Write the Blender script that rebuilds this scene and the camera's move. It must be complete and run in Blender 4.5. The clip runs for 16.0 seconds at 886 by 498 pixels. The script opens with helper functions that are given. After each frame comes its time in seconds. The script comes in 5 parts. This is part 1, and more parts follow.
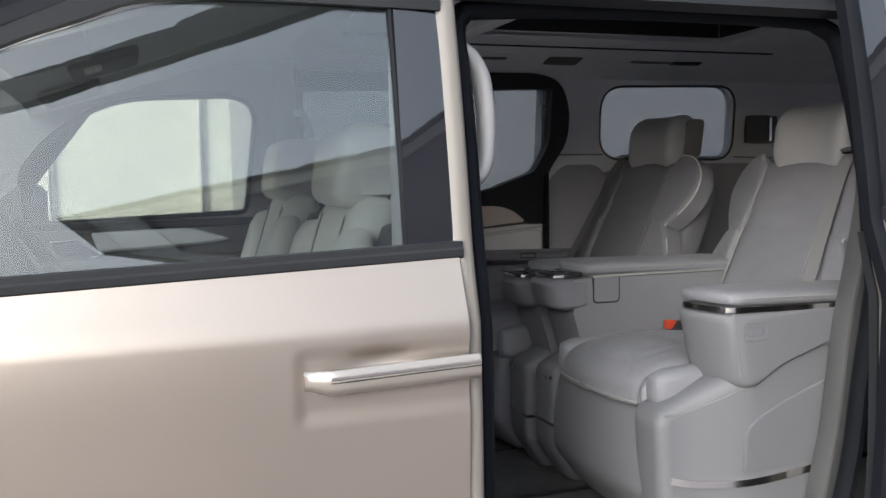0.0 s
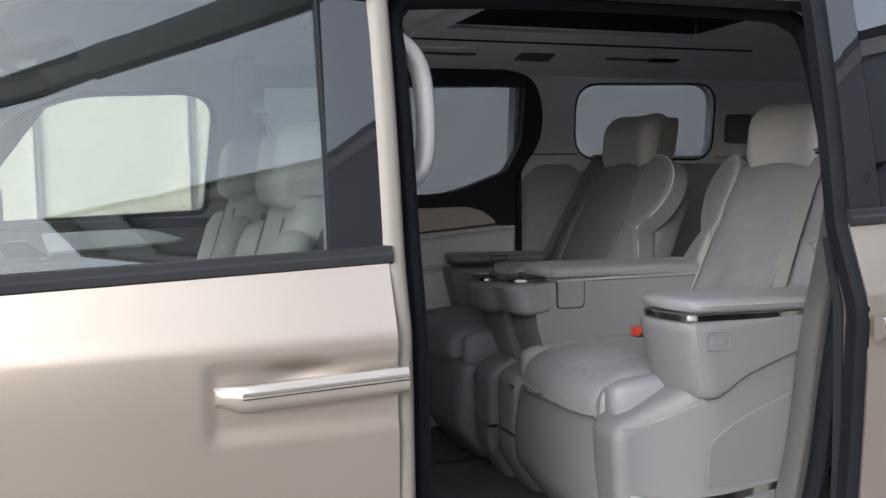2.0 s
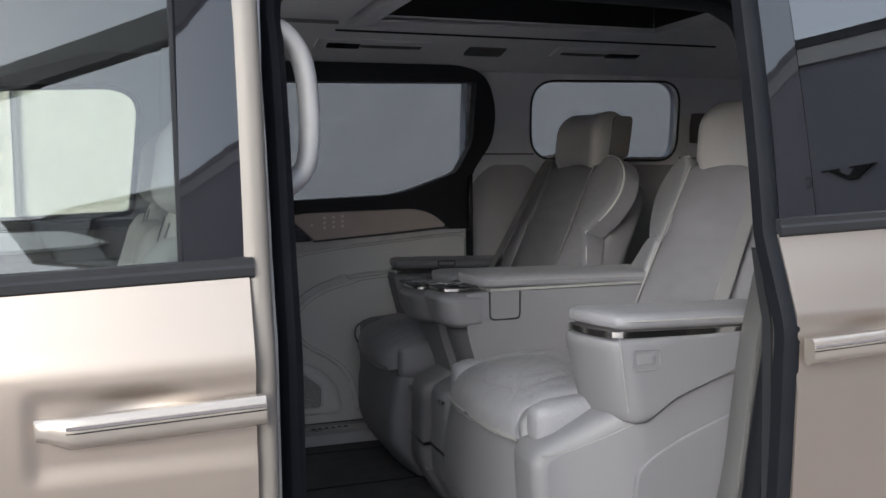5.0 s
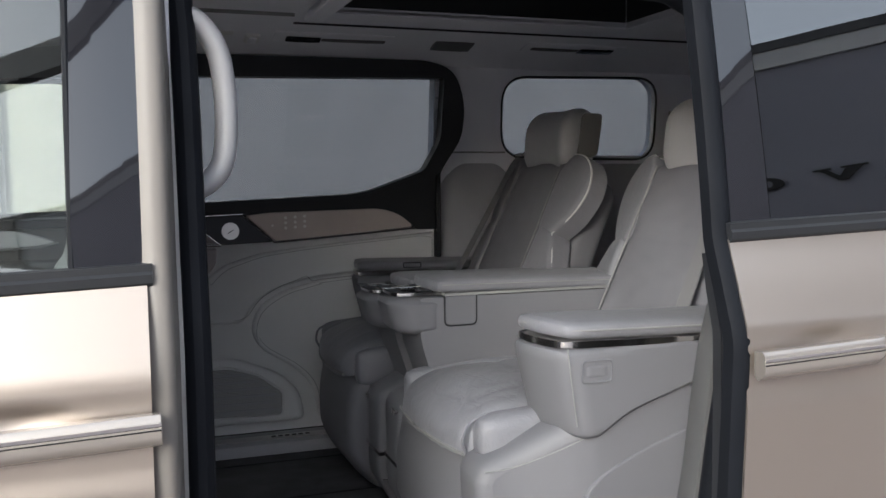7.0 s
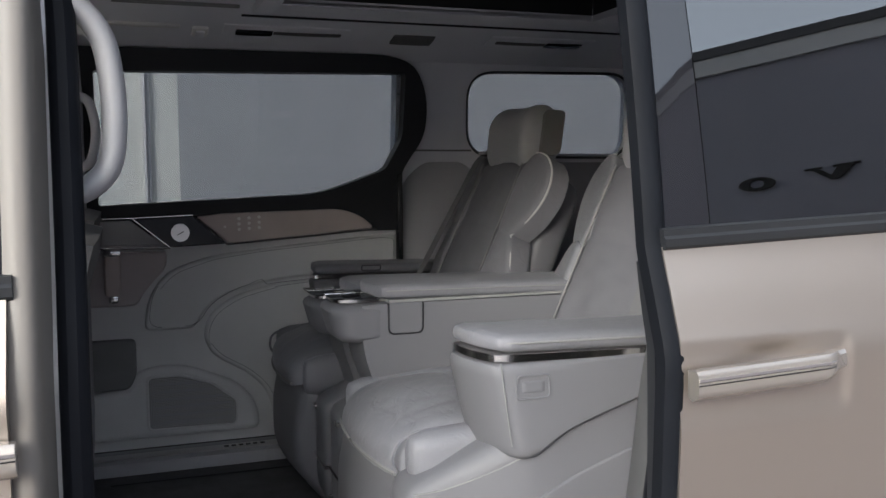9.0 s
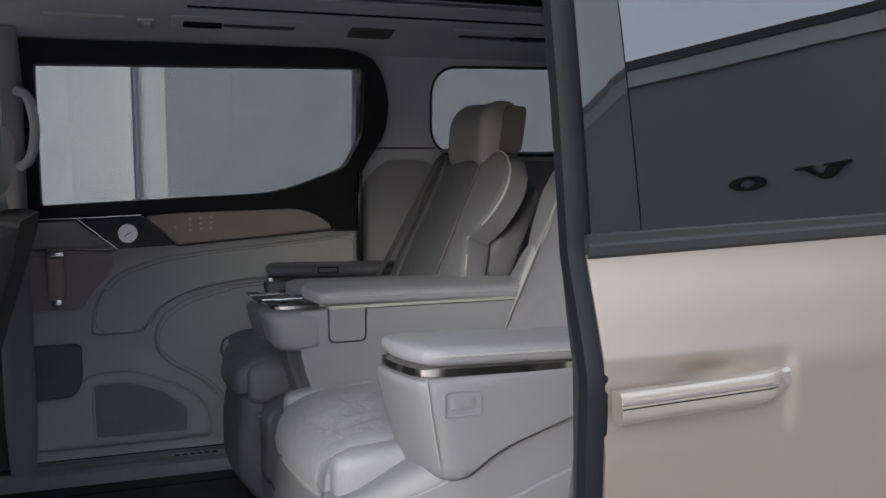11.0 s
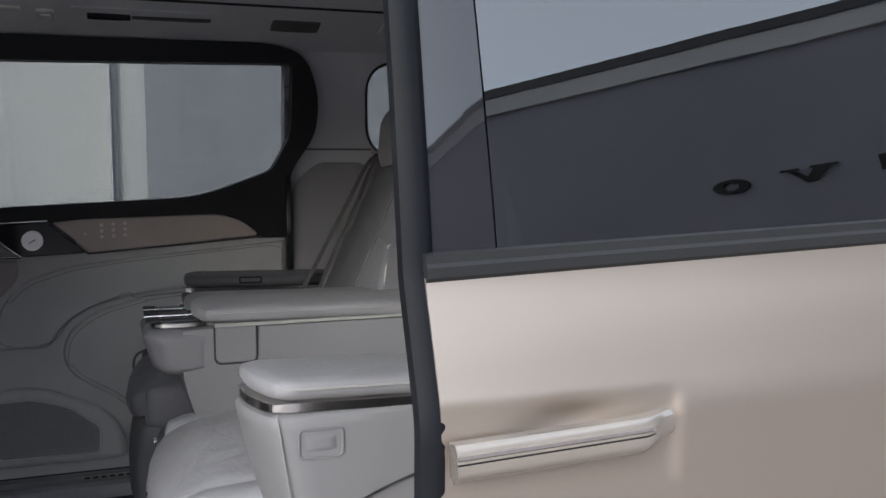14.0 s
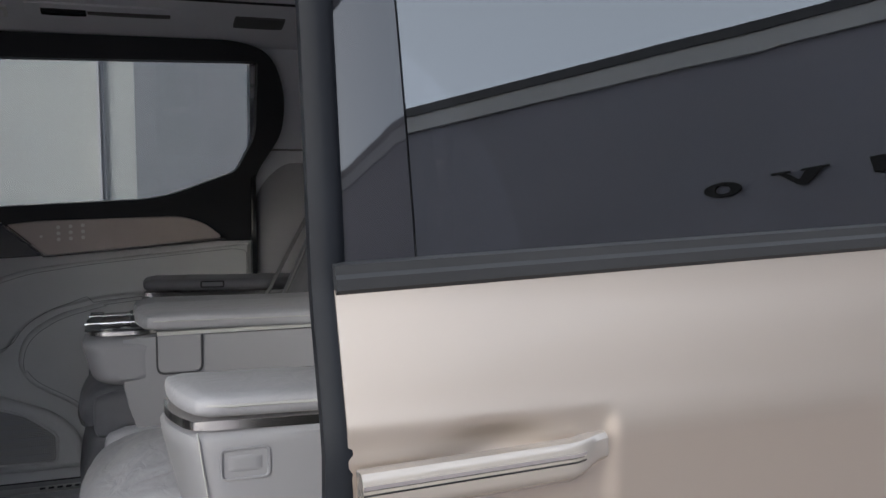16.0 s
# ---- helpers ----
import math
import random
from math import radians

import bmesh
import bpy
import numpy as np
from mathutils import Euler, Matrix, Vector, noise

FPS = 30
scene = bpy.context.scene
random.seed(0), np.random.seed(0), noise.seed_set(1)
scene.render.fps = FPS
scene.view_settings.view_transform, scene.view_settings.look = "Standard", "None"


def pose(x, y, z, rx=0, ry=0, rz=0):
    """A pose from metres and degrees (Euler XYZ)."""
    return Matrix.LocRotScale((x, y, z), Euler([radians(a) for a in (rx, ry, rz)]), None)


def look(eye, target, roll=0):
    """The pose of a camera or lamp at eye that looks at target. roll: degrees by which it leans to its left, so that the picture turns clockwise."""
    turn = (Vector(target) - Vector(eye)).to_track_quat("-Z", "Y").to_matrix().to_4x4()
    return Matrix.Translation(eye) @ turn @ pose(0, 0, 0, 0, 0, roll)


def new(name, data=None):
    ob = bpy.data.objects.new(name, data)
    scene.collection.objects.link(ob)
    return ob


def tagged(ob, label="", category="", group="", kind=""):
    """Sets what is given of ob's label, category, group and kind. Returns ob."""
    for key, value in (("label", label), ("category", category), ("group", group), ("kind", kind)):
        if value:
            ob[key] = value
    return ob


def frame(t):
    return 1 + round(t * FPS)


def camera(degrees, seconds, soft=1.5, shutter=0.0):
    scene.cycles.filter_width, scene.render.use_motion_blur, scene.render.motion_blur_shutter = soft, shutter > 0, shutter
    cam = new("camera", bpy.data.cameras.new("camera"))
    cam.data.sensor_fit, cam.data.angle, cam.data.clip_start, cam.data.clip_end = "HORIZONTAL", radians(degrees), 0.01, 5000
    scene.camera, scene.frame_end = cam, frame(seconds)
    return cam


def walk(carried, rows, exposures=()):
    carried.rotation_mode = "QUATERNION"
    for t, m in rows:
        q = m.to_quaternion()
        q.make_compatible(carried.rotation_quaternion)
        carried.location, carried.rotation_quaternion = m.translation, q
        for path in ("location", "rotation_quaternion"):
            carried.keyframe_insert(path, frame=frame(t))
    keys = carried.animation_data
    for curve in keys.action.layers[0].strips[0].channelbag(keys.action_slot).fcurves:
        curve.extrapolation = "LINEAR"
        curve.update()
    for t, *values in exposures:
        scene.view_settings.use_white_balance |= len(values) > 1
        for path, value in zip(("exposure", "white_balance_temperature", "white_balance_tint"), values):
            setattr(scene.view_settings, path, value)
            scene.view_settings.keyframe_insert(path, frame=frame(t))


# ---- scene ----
SKY, SUN = 0.14, 0.48
EXPOSURES = [(0, 2.12, 6000, 5)]
cam = camera(52.42, 16.0)
ROWS = [
    (0.0, -1.3331, -1.3227, 1.2049, -19.129, -4.755, 0.959),
    (0.5, -1.3054, -1.3075, 1.2026, -19.152, -4.756, 0.851),
    (1.0, -1.2709, -1.2938, 1.2032, -19.126, -4.777, 0.898),
    (1.5, -1.2374, -1.2795, 1.2043, -19.192, -4.818, 0.830),
    (2.0, -1.1947, -1.2604, 1.2038, -19.191, -4.790, 0.781),
    (2.5, -1.1569, -1.2453, 1.2033, -19.218, -4.824, 0.805),
    (3.0, -1.1164, -1.2291, 1.2048, -19.186, -4.877, 0.770),
    (3.5, -1.0793, -1.2118, 1.2043, -19.223, -4.881, 0.725),
    (4.0, -1.0415, -1.1959, 1.2053, -19.263, -4.866, 0.604),
    (6.5, -0.8689, -1.1241, 1.2090, -19.315, -4.950, 0.384),
    (7.0, -0.8362, -1.1088, 1.2091, -19.374, -4.990, 0.315),
    (7.5, -0.8058, -1.0949, 1.2092, -19.351, -5.012, 0.300),
    (8.0, -0.7683, -1.0796, 1.2108, -19.409, -5.059, 0.232),
    (8.5, -0.7242, -1.0614, 1.2121, -19.446, -5.078, 0.155),
    (9.0, -0.6797, -1.0430, 1.2132, -19.365, -5.151, 0.307),
    (11.5, -0.4922, -0.9620, 1.2181, -19.439, -5.382, 0.194),
    (12.0, -0.4491, -0.9446, 1.2196, -19.435, -5.413, 0.189),
    (12.5, -0.4104, -0.9295, 1.2200, -19.472, -5.345, 0.158),
    (13.0, -0.3705, -0.9110, 1.2206, -19.437, -5.377, 0.246),
    (13.5, -0.3339, -0.8948, 1.2210, -19.453, -5.337, 0.202),
    (14.0, -0.2895, -0.8741, 1.2205, -19.491, -5.273, 0.168),
    (14.5, -0.2491, -0.8560, 1.2202, -19.531, -5.220, 0.150),
    (15.0, -0.2156, -0.8415, 1.2197, -19.545, -5.186, 0.146),
    (15.5, -0.1973, -0.8342, 1.2209, -19.581, -5.195, 0.016),
    (16.0, -0.1874, -0.8308, 1.2215, -19.621, -5.201, -0.019),
]
walk(cam, [(t, pose(x, y, z, 90 + pitch, roll, yaw)) for t, x, y, z, yaw, pitch, roll in ROWS], EXPOSURES)

# ---- world and sun ----
world = bpy.data.worlds.new("sky")
scene.world = world
world.use_nodes = True
wn = world.node_tree.nodes
sky = wn.new("ShaderNodeTexSky")
sky.sky_type = 'NISHITA'
sky.sun_disc = False
sky.sun_elevation = radians(23)
sky.sun_rotation = radians(221)
sky.dust_density = 4.0
sky.air_density = 0.65
# thin cloud: the blue is mostly washed out and the vault evened
veil = world.node_tree.nodes.new("ShaderNodeMixRGB")
veil.inputs["Fac"].default_value = 0.6
veil.inputs["Color2"].default_value = (3.12, 3.1, 3.08, 1)
world.node_tree.links.new(sky.outputs[0], veil.inputs["Color1"])
world.node_tree.links.new(veil.outputs[0], wn["Background"].inputs["Color"])
wn["Background"].inputs["Strength"].default_value = SKY
sun_data = bpy.data.lights.new("sun", 'SUN')
sun_data.energy = SUN
sun_data.angle = radians(24)
sun_data.color = (1.0, 0.99, 0.98)
sun = new("sun", sun_data)
sun.matrix_world = look((-10.4, -12, 6.7), (0, 0, 0))


# ---- materials ----
def principled(name, color, rough=0.5, metal=0.0, coat=0.0, spec=0.5, sheen=0.0):
    m = bpy.data.materials.new(name)
    m.use_nodes = True
    b = m.node_tree.nodes["Principled BSDF"]
    b.inputs["Base Color"].default_value = (*color, 1)
    b.inputs["Roughness"].default_value = rough
    b.inputs["Metallic"].default_value = metal
    b.inputs["Coat Weight"].default_value = coat
    b.inputs["Coat Roughness"].default_value = 0.03
    b.inputs["Specular IOR Level"].default_value = spec
    b.inputs["Sheen Weight"].default_value = sheen
    return m


def textured(name, color, rough=0.5, vary=0.12, scale=6.0, grain=300.0, bump=0.1, dist=0.001, metal=0.0, coat=0.0,
             spec=0.5, sheen=0.0, kind="noise"):
    """Colour that drifts at a large scale and a fine relief at a small one."""
    m = principled(name, color, rough, metal, coat, spec, sheen)
    nt = m.node_tree
    b = nt.nodes["Principled BSDF"]
    tc = nt.nodes.new("ShaderNodeTexCoord")
    big = nt.nodes.new("ShaderNodeTexNoise")
    big.inputs["Scale"].default_value = scale
    big.inputs["Detail"].default_value = 5
    nt.links.new(tc.outputs["Object"], big.inputs["Vector"])
    ramp = nt.nodes.new("ShaderNodeValToRGB")
    ramp.color_ramp.elements[0].position, ramp.color_ramp.elements[1].position = 0.3, 0.7
    ramp.color_ramp.elements[0].color = (*[c * (1 - vary) for c in color], 1)
    ramp.color_ramp.elements[1].color = (*[min(1, c * (1 + vary)) for c in color], 1)
    nt.links.new(big.outputs["Fac"], ramp.inputs["Fac"])
    nt.links.new(ramp.outputs["Color"], b.inputs["Base Color"])
    if kind == "leather":
        fine = nt.nodes.new("ShaderNodeTexVoronoi")
        out = fine.outputs["Distance"]
    else:
        fine = nt.nodes.new("ShaderNodeTexNoise")
        fine.inputs["Detail"].default_value = 4
        out = fine.outputs["Fac"]
    fine.inputs["Scale"].default_value = grain
    nt.links.new(tc.outputs["Object"], fine.inputs["Vector"])
    bp = nt.nodes.new("ShaderNodeBump")
    bp.inputs["Strength"].default_value = bump
    bp.inputs["Distance"].default_value = dist
    nt.links.new(out, bp.inputs["Height"])
    nt.links.new(bp.outputs["Normal"], b.inputs["Normal"])
    rr = nt.nodes.new("ShaderNodeMapRange")
    rr.inputs["To Min"].default_value = max(0.02, rough - 0.06)
    rr.inputs["To Max"].default_value = min(1.0, rough + 0.06)
    nt.links.new(big.outputs["Fac"], rr.inputs["Value"])
    nt.links.new(rr.outputs["Result"], b.inputs["Roughness"])
    return m


def glazing(name, tint, gloss=1.0, ior=1.7):
    """A thin pane: lets tinted light straight through and mirrors by Fresnel."""
    m = bpy.data.materials.new(name)
    m.use_nodes = True
    nt = m.node_tree
    nt.nodes.clear()
    out = nt.nodes.new("ShaderNodeOutputMaterial")
    clear = nt.nodes.new("ShaderNodeBsdfTransparent")
    clear.inputs["Color"].default_value = (*tint, 1)
    shine = nt.nodes.new("ShaderNodeBsdfGlossy")
    shine.inputs["Roughness"].default_value = 0.0
    shine.inputs["Color"].default_value = (gloss, gloss, gloss, 1)
    fres = nt.nodes.new("ShaderNodeFresnel")
    fres.inputs["IOR"].default_value = ior
    mix = nt.nodes.new("ShaderNodeMixShader")
    nt.links.new(fres.outputs[0], mix.inputs["Fac"])
    nt.links.new(clear.outputs[0], mix.inputs[1])
    nt.links.new(shine.outputs[0], mix.inputs[2])
    nt.links.new(mix.outputs[0], out.inputs["Surface"])
    return m


PAINT = textured("champagne_paint", (0.42, 0.366, 0.322), 0.42, 0.02, 2.0, 2500.0, 0.03, 0.0002, metal=0.86, coat=0.2)
# jambs: body paint darkened in the colour to offset strong light on them
PAINT_FLAT = textured("darkened_champagne_paint", (0.165, 0.15, 0.136), 0.5, 0.02, 3.0, 900.0, 0.03, 0.0002)
DARK_METAL = textured("dark_metal_sheet", (0.03, 0.03, 0.034), 0.5, 0.08, 0.6, 40.0, 0.1, 0.003)
BLACK_GLOSS = principled("black_gloss_trim", (0.010, 0.010, 0.012), 0.08, spec=0.35)
PILLAR_GLOSS = principled("mirror_black_pillar", (0.012, 0.012, 0.015), 0.03)
PILLAR_GLOSS.node_tree.nodes["Principled BSDF"].inputs["IOR"].default_value = 1.72
# rear pillar: same paint lightened, so its lit look is in the colour
PAINT_SHELL = textured("lightened_champagne_paint", (0.62, 0.58, 0.55), 0.4, 0.02, 3.0, 900.0, 0.03, 0.0002)
BLACK_SATIN = textured("black_satin_trim", (0.02, 0.021, 0.024), 0.5, 0.1, 5.0, 600.0, 0.05, 0.0004, spec=0.25)
RUBBER = textured("black_rubber", (0.010, 0.011, 0.014), 0.5, 0.15, 9.0, 500.0, 0.08, 0.0005, spec=0.05)
CHROME = principled("chrome", (0.78, 0.76, 0.74), 0.2, 1.0)
LEATHER = textured("grey_leather", (0.160, 0.160, 0.178), 0.55, 0.08, 7.0, 420.0, 0.16, 0.0006, kind="leather", sheen=0.05)
LEATHER_SHELL = textured("grey_moulded_leather", (0.128, 0.128, 0.140), 0.6, 0.03, 4.0, 500.0, 0.1, 0.0005, kind="leather")
# soft wrinkles in the seat leather, under its grain
ln = LEATHER.node_tree
wr = ln.nodes.new("ShaderNodeTexNoise")
wr.inputs["Scale"].default_value = 24.0
wr.inputs["Detail"].default_value = 3.0
wr.inputs["Distortion"].default_value = 1.6
wb = ln.nodes.new("ShaderNodeBump")
wb.inputs["Strength"].default_value = 0.35
wb.inputs["Distance"].default_value = 0.006
ln.links.new(next(n for n in ln.nodes if n.bl_idname == "ShaderNodeTexCoord").outputs["Object"], wr.inputs["Vector"])
ln.links.new(wr.outputs["Fac"], wb.inputs["Height"])
ln.links.new(wb.outputs["Normal"], next(n for n in ln.nodes if n.bl_idname == "ShaderNodeBump" and n != wb).inputs["Normal"])
LEATHER_INSERT = textured("perforated_grey_leather", (0.150, 0.149, 0.165), 0.62, 0.06, 7.0, 330.0, 0.4, 0.0008, kind="leather")
# seat leather lightened: the stronger light on the headrests is in the colour
LEATHER_HEAD = textured("lightened_grey_leather", (0.30, 0.298, 0.31), 0.5, 0.04, 7.0, 420.0, 0.14, 0.0005, kind="leather")
PIPING = textured("pale_piping", (0.46, 0.45, 0.45), 0.5, 0.05, 9.0, 400.0, 0.1, 0.0005)
STITCH = textured("dark_seam", (0.20, 0.20, 0.20), 0.7, 0.1, 9.0, 400.0, 0.1, 0.0005)
HEADLINER = textured("grey_headliner_cloth", (0.69, 0.685, 0.72), 0.9, 0.04, 5.0, 900.0, 0.2, 0.0006, sheen=0.2)
# headliner cloth darkened: dimmer light on the pillars is put into the colour
CLOTH_DARKENED = textured("darkened_grey_cloth", (0.34, 0.335, 0.35), 0.85, 0.04, 5.0, 900.0, 0.2, 0.0006, sheen=0.1)
TRIM = textured("grey_soft_trim", (0.64, 0.63, 0.62), 0.6, 0.05, 4.0, 600.0, 0.15, 0.0006)
CARPET = textured("charcoal_carpet", (0.052, 0.052, 0.055), 0.95, 0.3, 14.0, 900.0, 0.7, 0.002)
ACCENT = textured("rose_beige_accent", (0.52, 0.445, 0.41), 0.4, 0.06, 10.0, 700.0, 0.08, 0.0004)
SEATBELT = textured("grey_webbing", (0.17, 0.168, 0.175), 0.75, 0.05, 8.0, 1200.0, 0.3, 0.0006)
RED = textured("red_plastic", (0.32, 0.035, 0.015), 0.4, 0.05, 8.0, 300.0, 0.05, 0.0004)
MESHGREY = textured("grey_mesh_cloth", (0.12, 0.118, 0.118), 0.8, 0.1, 8.0, 1500.0, 0.4, 0.0008)
GLASS_CLEAR = glazing("clear_glass", (0.60, 0.63, 0.62), ior=1.8)
GLASS_FRONT = glazing("pale_clear_glass", (0.93, 0.94, 0.92), ior=1.5)
GLASS_DARK = glazing("privacy_glass", (0.24, 0.245, 0.26), ior=2.4)
GLASS_FAR = glazing("tinted_glass", (0.40, 0.42, 0.455), ior=1.25)
HANDLE_SILVER = textured("satin_silver_paint", (0.37, 0.335, 0.305), 0.24, 0.0, 5.0, 900.0, 0.0, 0.0002, metal=0.6, coat=0.5)
MIRROR = principled("mirror_glass", (0.45, 0.46, 0.46), 0.02, 1.0)
LEATHER_LIGHT = textured("pale_leather", (0.66, 0.65, 0.62), 0.45, 0.04, 7.0, 420.0, 0.12, 0.0005, kind="leather")
TRIM_DARK = textured("charcoal_trim", (0.09, 0.085, 0.085), 0.6, 0.05, 4.0, 600.0, 0.15, 0.0006)
# mid-grey trim, its colour dimmed far down to offset the strong light there
TRIM_DIMMED = textured("dimmed_grey_trim", (0.07, 0.07, 0.073), 0.6, 0.04, 4.0, 600.0, 0.12, 0.0005)
GLASS_ROOF = glazing("roof_glass", (0.12, 0.12, 0.13))
CHROME_SATIN = textured("brushed_metal", (0.6, 0.59, 0.58), 0.3, 0.05, 20.0, 800.0, 0.05, 0.0003, metal=1.0)
ACCENT_DULL = textured("brown_grey_pad", (0.46, 0.41, 0.40), 0.55, 0.05, 6.0, 600.0, 0.12, 0.0005)
BADGE = principled("pale_print", (0.75, 0.72, 0.68), 0.4)
GRILLE = textured("perforated_grille", (0.40, 0.39, 0.38), 0.5, 0.1, 6.0, 210.0, 0.6, 0.002, kind="leather")
gn = GRILLE.node_tree
holes = next(n for n in gn.nodes if n.bl_idname == "ShaderNodeTexVoronoi")
holes.inputs["Randomness"].default_value = 0.15
hr_ramp = gn.nodes.new("ShaderNodeValToRGB")
hr_ramp.color_ramp.elements[0].position, hr_ramp.color_ramp.elements[1].position = 0.22, 0.34
hr_ramp.color_ramp.elements[0].color, hr_ramp.color_ramp.elements[1].color = (0.03, 0.03, 0.03, 1), (0.42, 0.41, 0.40, 1)
gn.links.new(holes.outputs["Distance"], hr_ramp.inputs["Fac"])
gn.links.new(hr_ramp.outputs["Color"], gn.nodes["Principled BSDF"].inputs["Base Color"])
WALL_PAINT = textured("cream_wall_render", (0.70, 0.685, 0.60), 0.8, 0.03, 0.4, 60.0, 0.1, 0.003)
GROUND = textured("worn_concrete", (0.21, 0.19, 0.195), 0.85, 0.08, 0.6, 40.0, 0.3, 0.004)
FACADE = textured("dark_facade_panel", (0.165, 0.168, 0.205), 0.6, 0.08, 0.5, 40.0, 0.1, 0.003)
WALL_GREY = textured("grey_wall_render", (0.37, 0.365, 0.355), 0.8, 0.03, 0.4, 60.0, 0.1, 0.003)
FASCIA = textured("pale_fascia", (0.36, 0.37, 0.385), 0.7, 0.04, 0.6, 40.0, 0.1, 0.003)
LETTER = textured("black_letter", (0.008, 0.008, 0.009), 0.8, 0.05, 2.0, 40.0, 0.05, 0.002)


# ---- mesh helpers ----
def finish(name, bm, material, parent=None, label="", smooth=True):
    bmesh.ops.recalc_face_normals(bm, faces=bm.faces)
    me = bpy.data.meshes.new(name)
    bm.to_mesh(me)
    bm.free()
    if smooth:
        me.polygons.foreach_set("use_smooth", [True] * len(me.polygons))
        me.set_sharp_from_angle(angle=radians(38))
        sharp = me.attributes.get("sharp_edge") or me.attributes.new("sharp_edge", 'BOOLEAN', 'EDGE')
        # the caps of a slab keep their own flat shading
        flat = [0] * len(me.edges)
        for p in me.polygons:
            if len(p.vertices) > 8 or p.material_index == 1:
                for li in p.loop_indices:
                    flat[me.loops[li].edge_index] += 1 if p.material_index == 1 else 2
        for i, v in enumerate(flat):
            if v == 1 or v > 2:
                sharp.data[i].value = True
        for p in me.polygons:
            p.material_index = 0
    me.materials.append(material)
    ob = new(name, me)
    if parent:
        ob.parent = parent
    if label:
        tagged(ob, label)
    return ob


def part(name, bm, material, parent, label="", smooth=True):
    return finish(name, bm, material, parent, label, smooth)


def thing(name, label, category, at=(0, 0, 0), group="", kind=""):
    ob = new(name)
    ob.location = at
    ob.empty_display_size = 0.1
    return tagged(ob, label, category, group, kind)


def soft_box(x0, x1, y0, y1, z0, z1, r, n=(10, 10, 6), shape=None):
    """A box with rounded edges, sampled finely enough to be bent by shape(p)."""
    bm = bmesh.new()
    bmesh.ops.create_cube(bm, size=2.0)
    for ax in range(3):
        for i in range(1, n[ax]):
            v = Vector((0, 0, 0))
            v[ax] = -1 + 2 * i / n[ax]
            nrm = Vector((0, 0, 0))
            nrm[ax] = 1
            bmesh.ops.bisect_plane(bm, geom=bm.verts[:] + bm.edges[:] + bm.faces[:], plane_co=v, plane_no=nrm)
    lo, hi = Vector((x0, y0, z0)), Vector((x1, y1, z1))
    mid, half = (lo + hi) / 2, (hi - lo) / 2
    rs = r if isinstance(r, tuple) else (r, r, r)
    rr = Vector([min(a, h * 0.999) for a, h in zip(rs, half)])
    for v in bm.verts:
        # push grid lines into the rounded border so that the curve is well sampled
        q, off = Vector(), Vector()
        for ax in range(3):
            p = v.co[ax] * half[ax]
            inner = half[ax] - rr[ax]
            c = max(-inner, min(inner, p))
            q[ax] = c
            off[ax] = (v.co[ax]) if abs(v.co[ax]) > 0.999 else ((p - c) / rr[ax])
        if off.length > 0:
            m = max(abs(a) for a in off)
            d = off.normalized() * m
        else:
            d = off
        v.co = mid + q + Vector([d[a] * rr[a] for a in range(3)])
        if shape:
            v.co = Vector(shape(v.co))
    return bm


def slab(outline, y0, y1, bevel=0.004, segs=2, yfun=None, cuts_x=(), cuts_z=()):
    """An outline in x and z, extruded from y0 to y1, both rims rounded."""
    pts = []
    for p in outline:
        q = Vector((p[0], p[1]))
        if not pts or (q - pts[-1]).length > 4e-4:
            pts.append(q)
    if (pts[0] - pts[-1]).length < 4e-4:
        pts.pop()
    n = len(pts)
    area = sum(pts[i - 1].x * pts[i].y - pts[i].x * pts[i - 1].y for i in range(n))
    sg = 1 if area > 0 else -1
    inward = []
    for i in range(n):
        a, c = (pts[i] - pts[i - 1]).normalized(), (pts[(i + 1) % n] - pts[i]).normalized()
        na, nc = Vector((-a.y, a.x)) * sg, Vector((-c.y, c.x)) * sg
        m = na + nc
        m = m.normalized() if m.length > 1e-6 else na
        inward.append(m / max(0.35, m.dot(na)))
    lo, hi = min(y0, y1), max(y0, y1)
    b = min(bevel, (hi - lo) * 0.49)
    layers = []
    k = max(1, segs) if b > 0 else 0
    for t in range(k + 1):
        f = (math.pi / 2) * t / k if k else math.pi / 2
        layers.append((bevel * (1 - math.sin(f)), lo + b * (1 - math.cos(f))))
    layers += [(d, hi - (y - lo)) for d, y in reversed(layers)]
    bm = bmesh.new()
    rings = [[bm.verts.new((p.x + v.x * d, y, p.y + v.y * d)) for p, v in zip(pts, inward)] for d, y in layers]
    for ra, rb in zip(rings, rings[1:]):
        for i in range(n):
            bm.faces.new((ra[i], ra[(i + 1) % n], rb[(i + 1) % n], rb[i]))
    caps = [bm.faces.new(rings[0]), bm.faces.new(rings[-1])]
    caps = bmesh.ops.triangulate(bm, faces=caps, ngon_method='EAR_CLIP')["faces"]
    for f in caps:
        f.material_index = 1
    for x in cuts_x:
        bmesh.ops.bisect_plane(bm, geom=bm.verts[:] + bm.edges[:] + bm.faces[:], plane_co=(x, 0, 0), plane_no=(1, 0, 0))
    for z in cuts_z:
        bmesh.ops.bisect_plane(bm, geom=bm.verts[:] + bm.edges[:] + bm.faces[:], plane_co=(0, 0, z), plane_no=(0, 0, 1))
    if yfun:
        for v in bm.verts:
            v.co.y += yfun(v.co.x, v.co.z)
    return bm


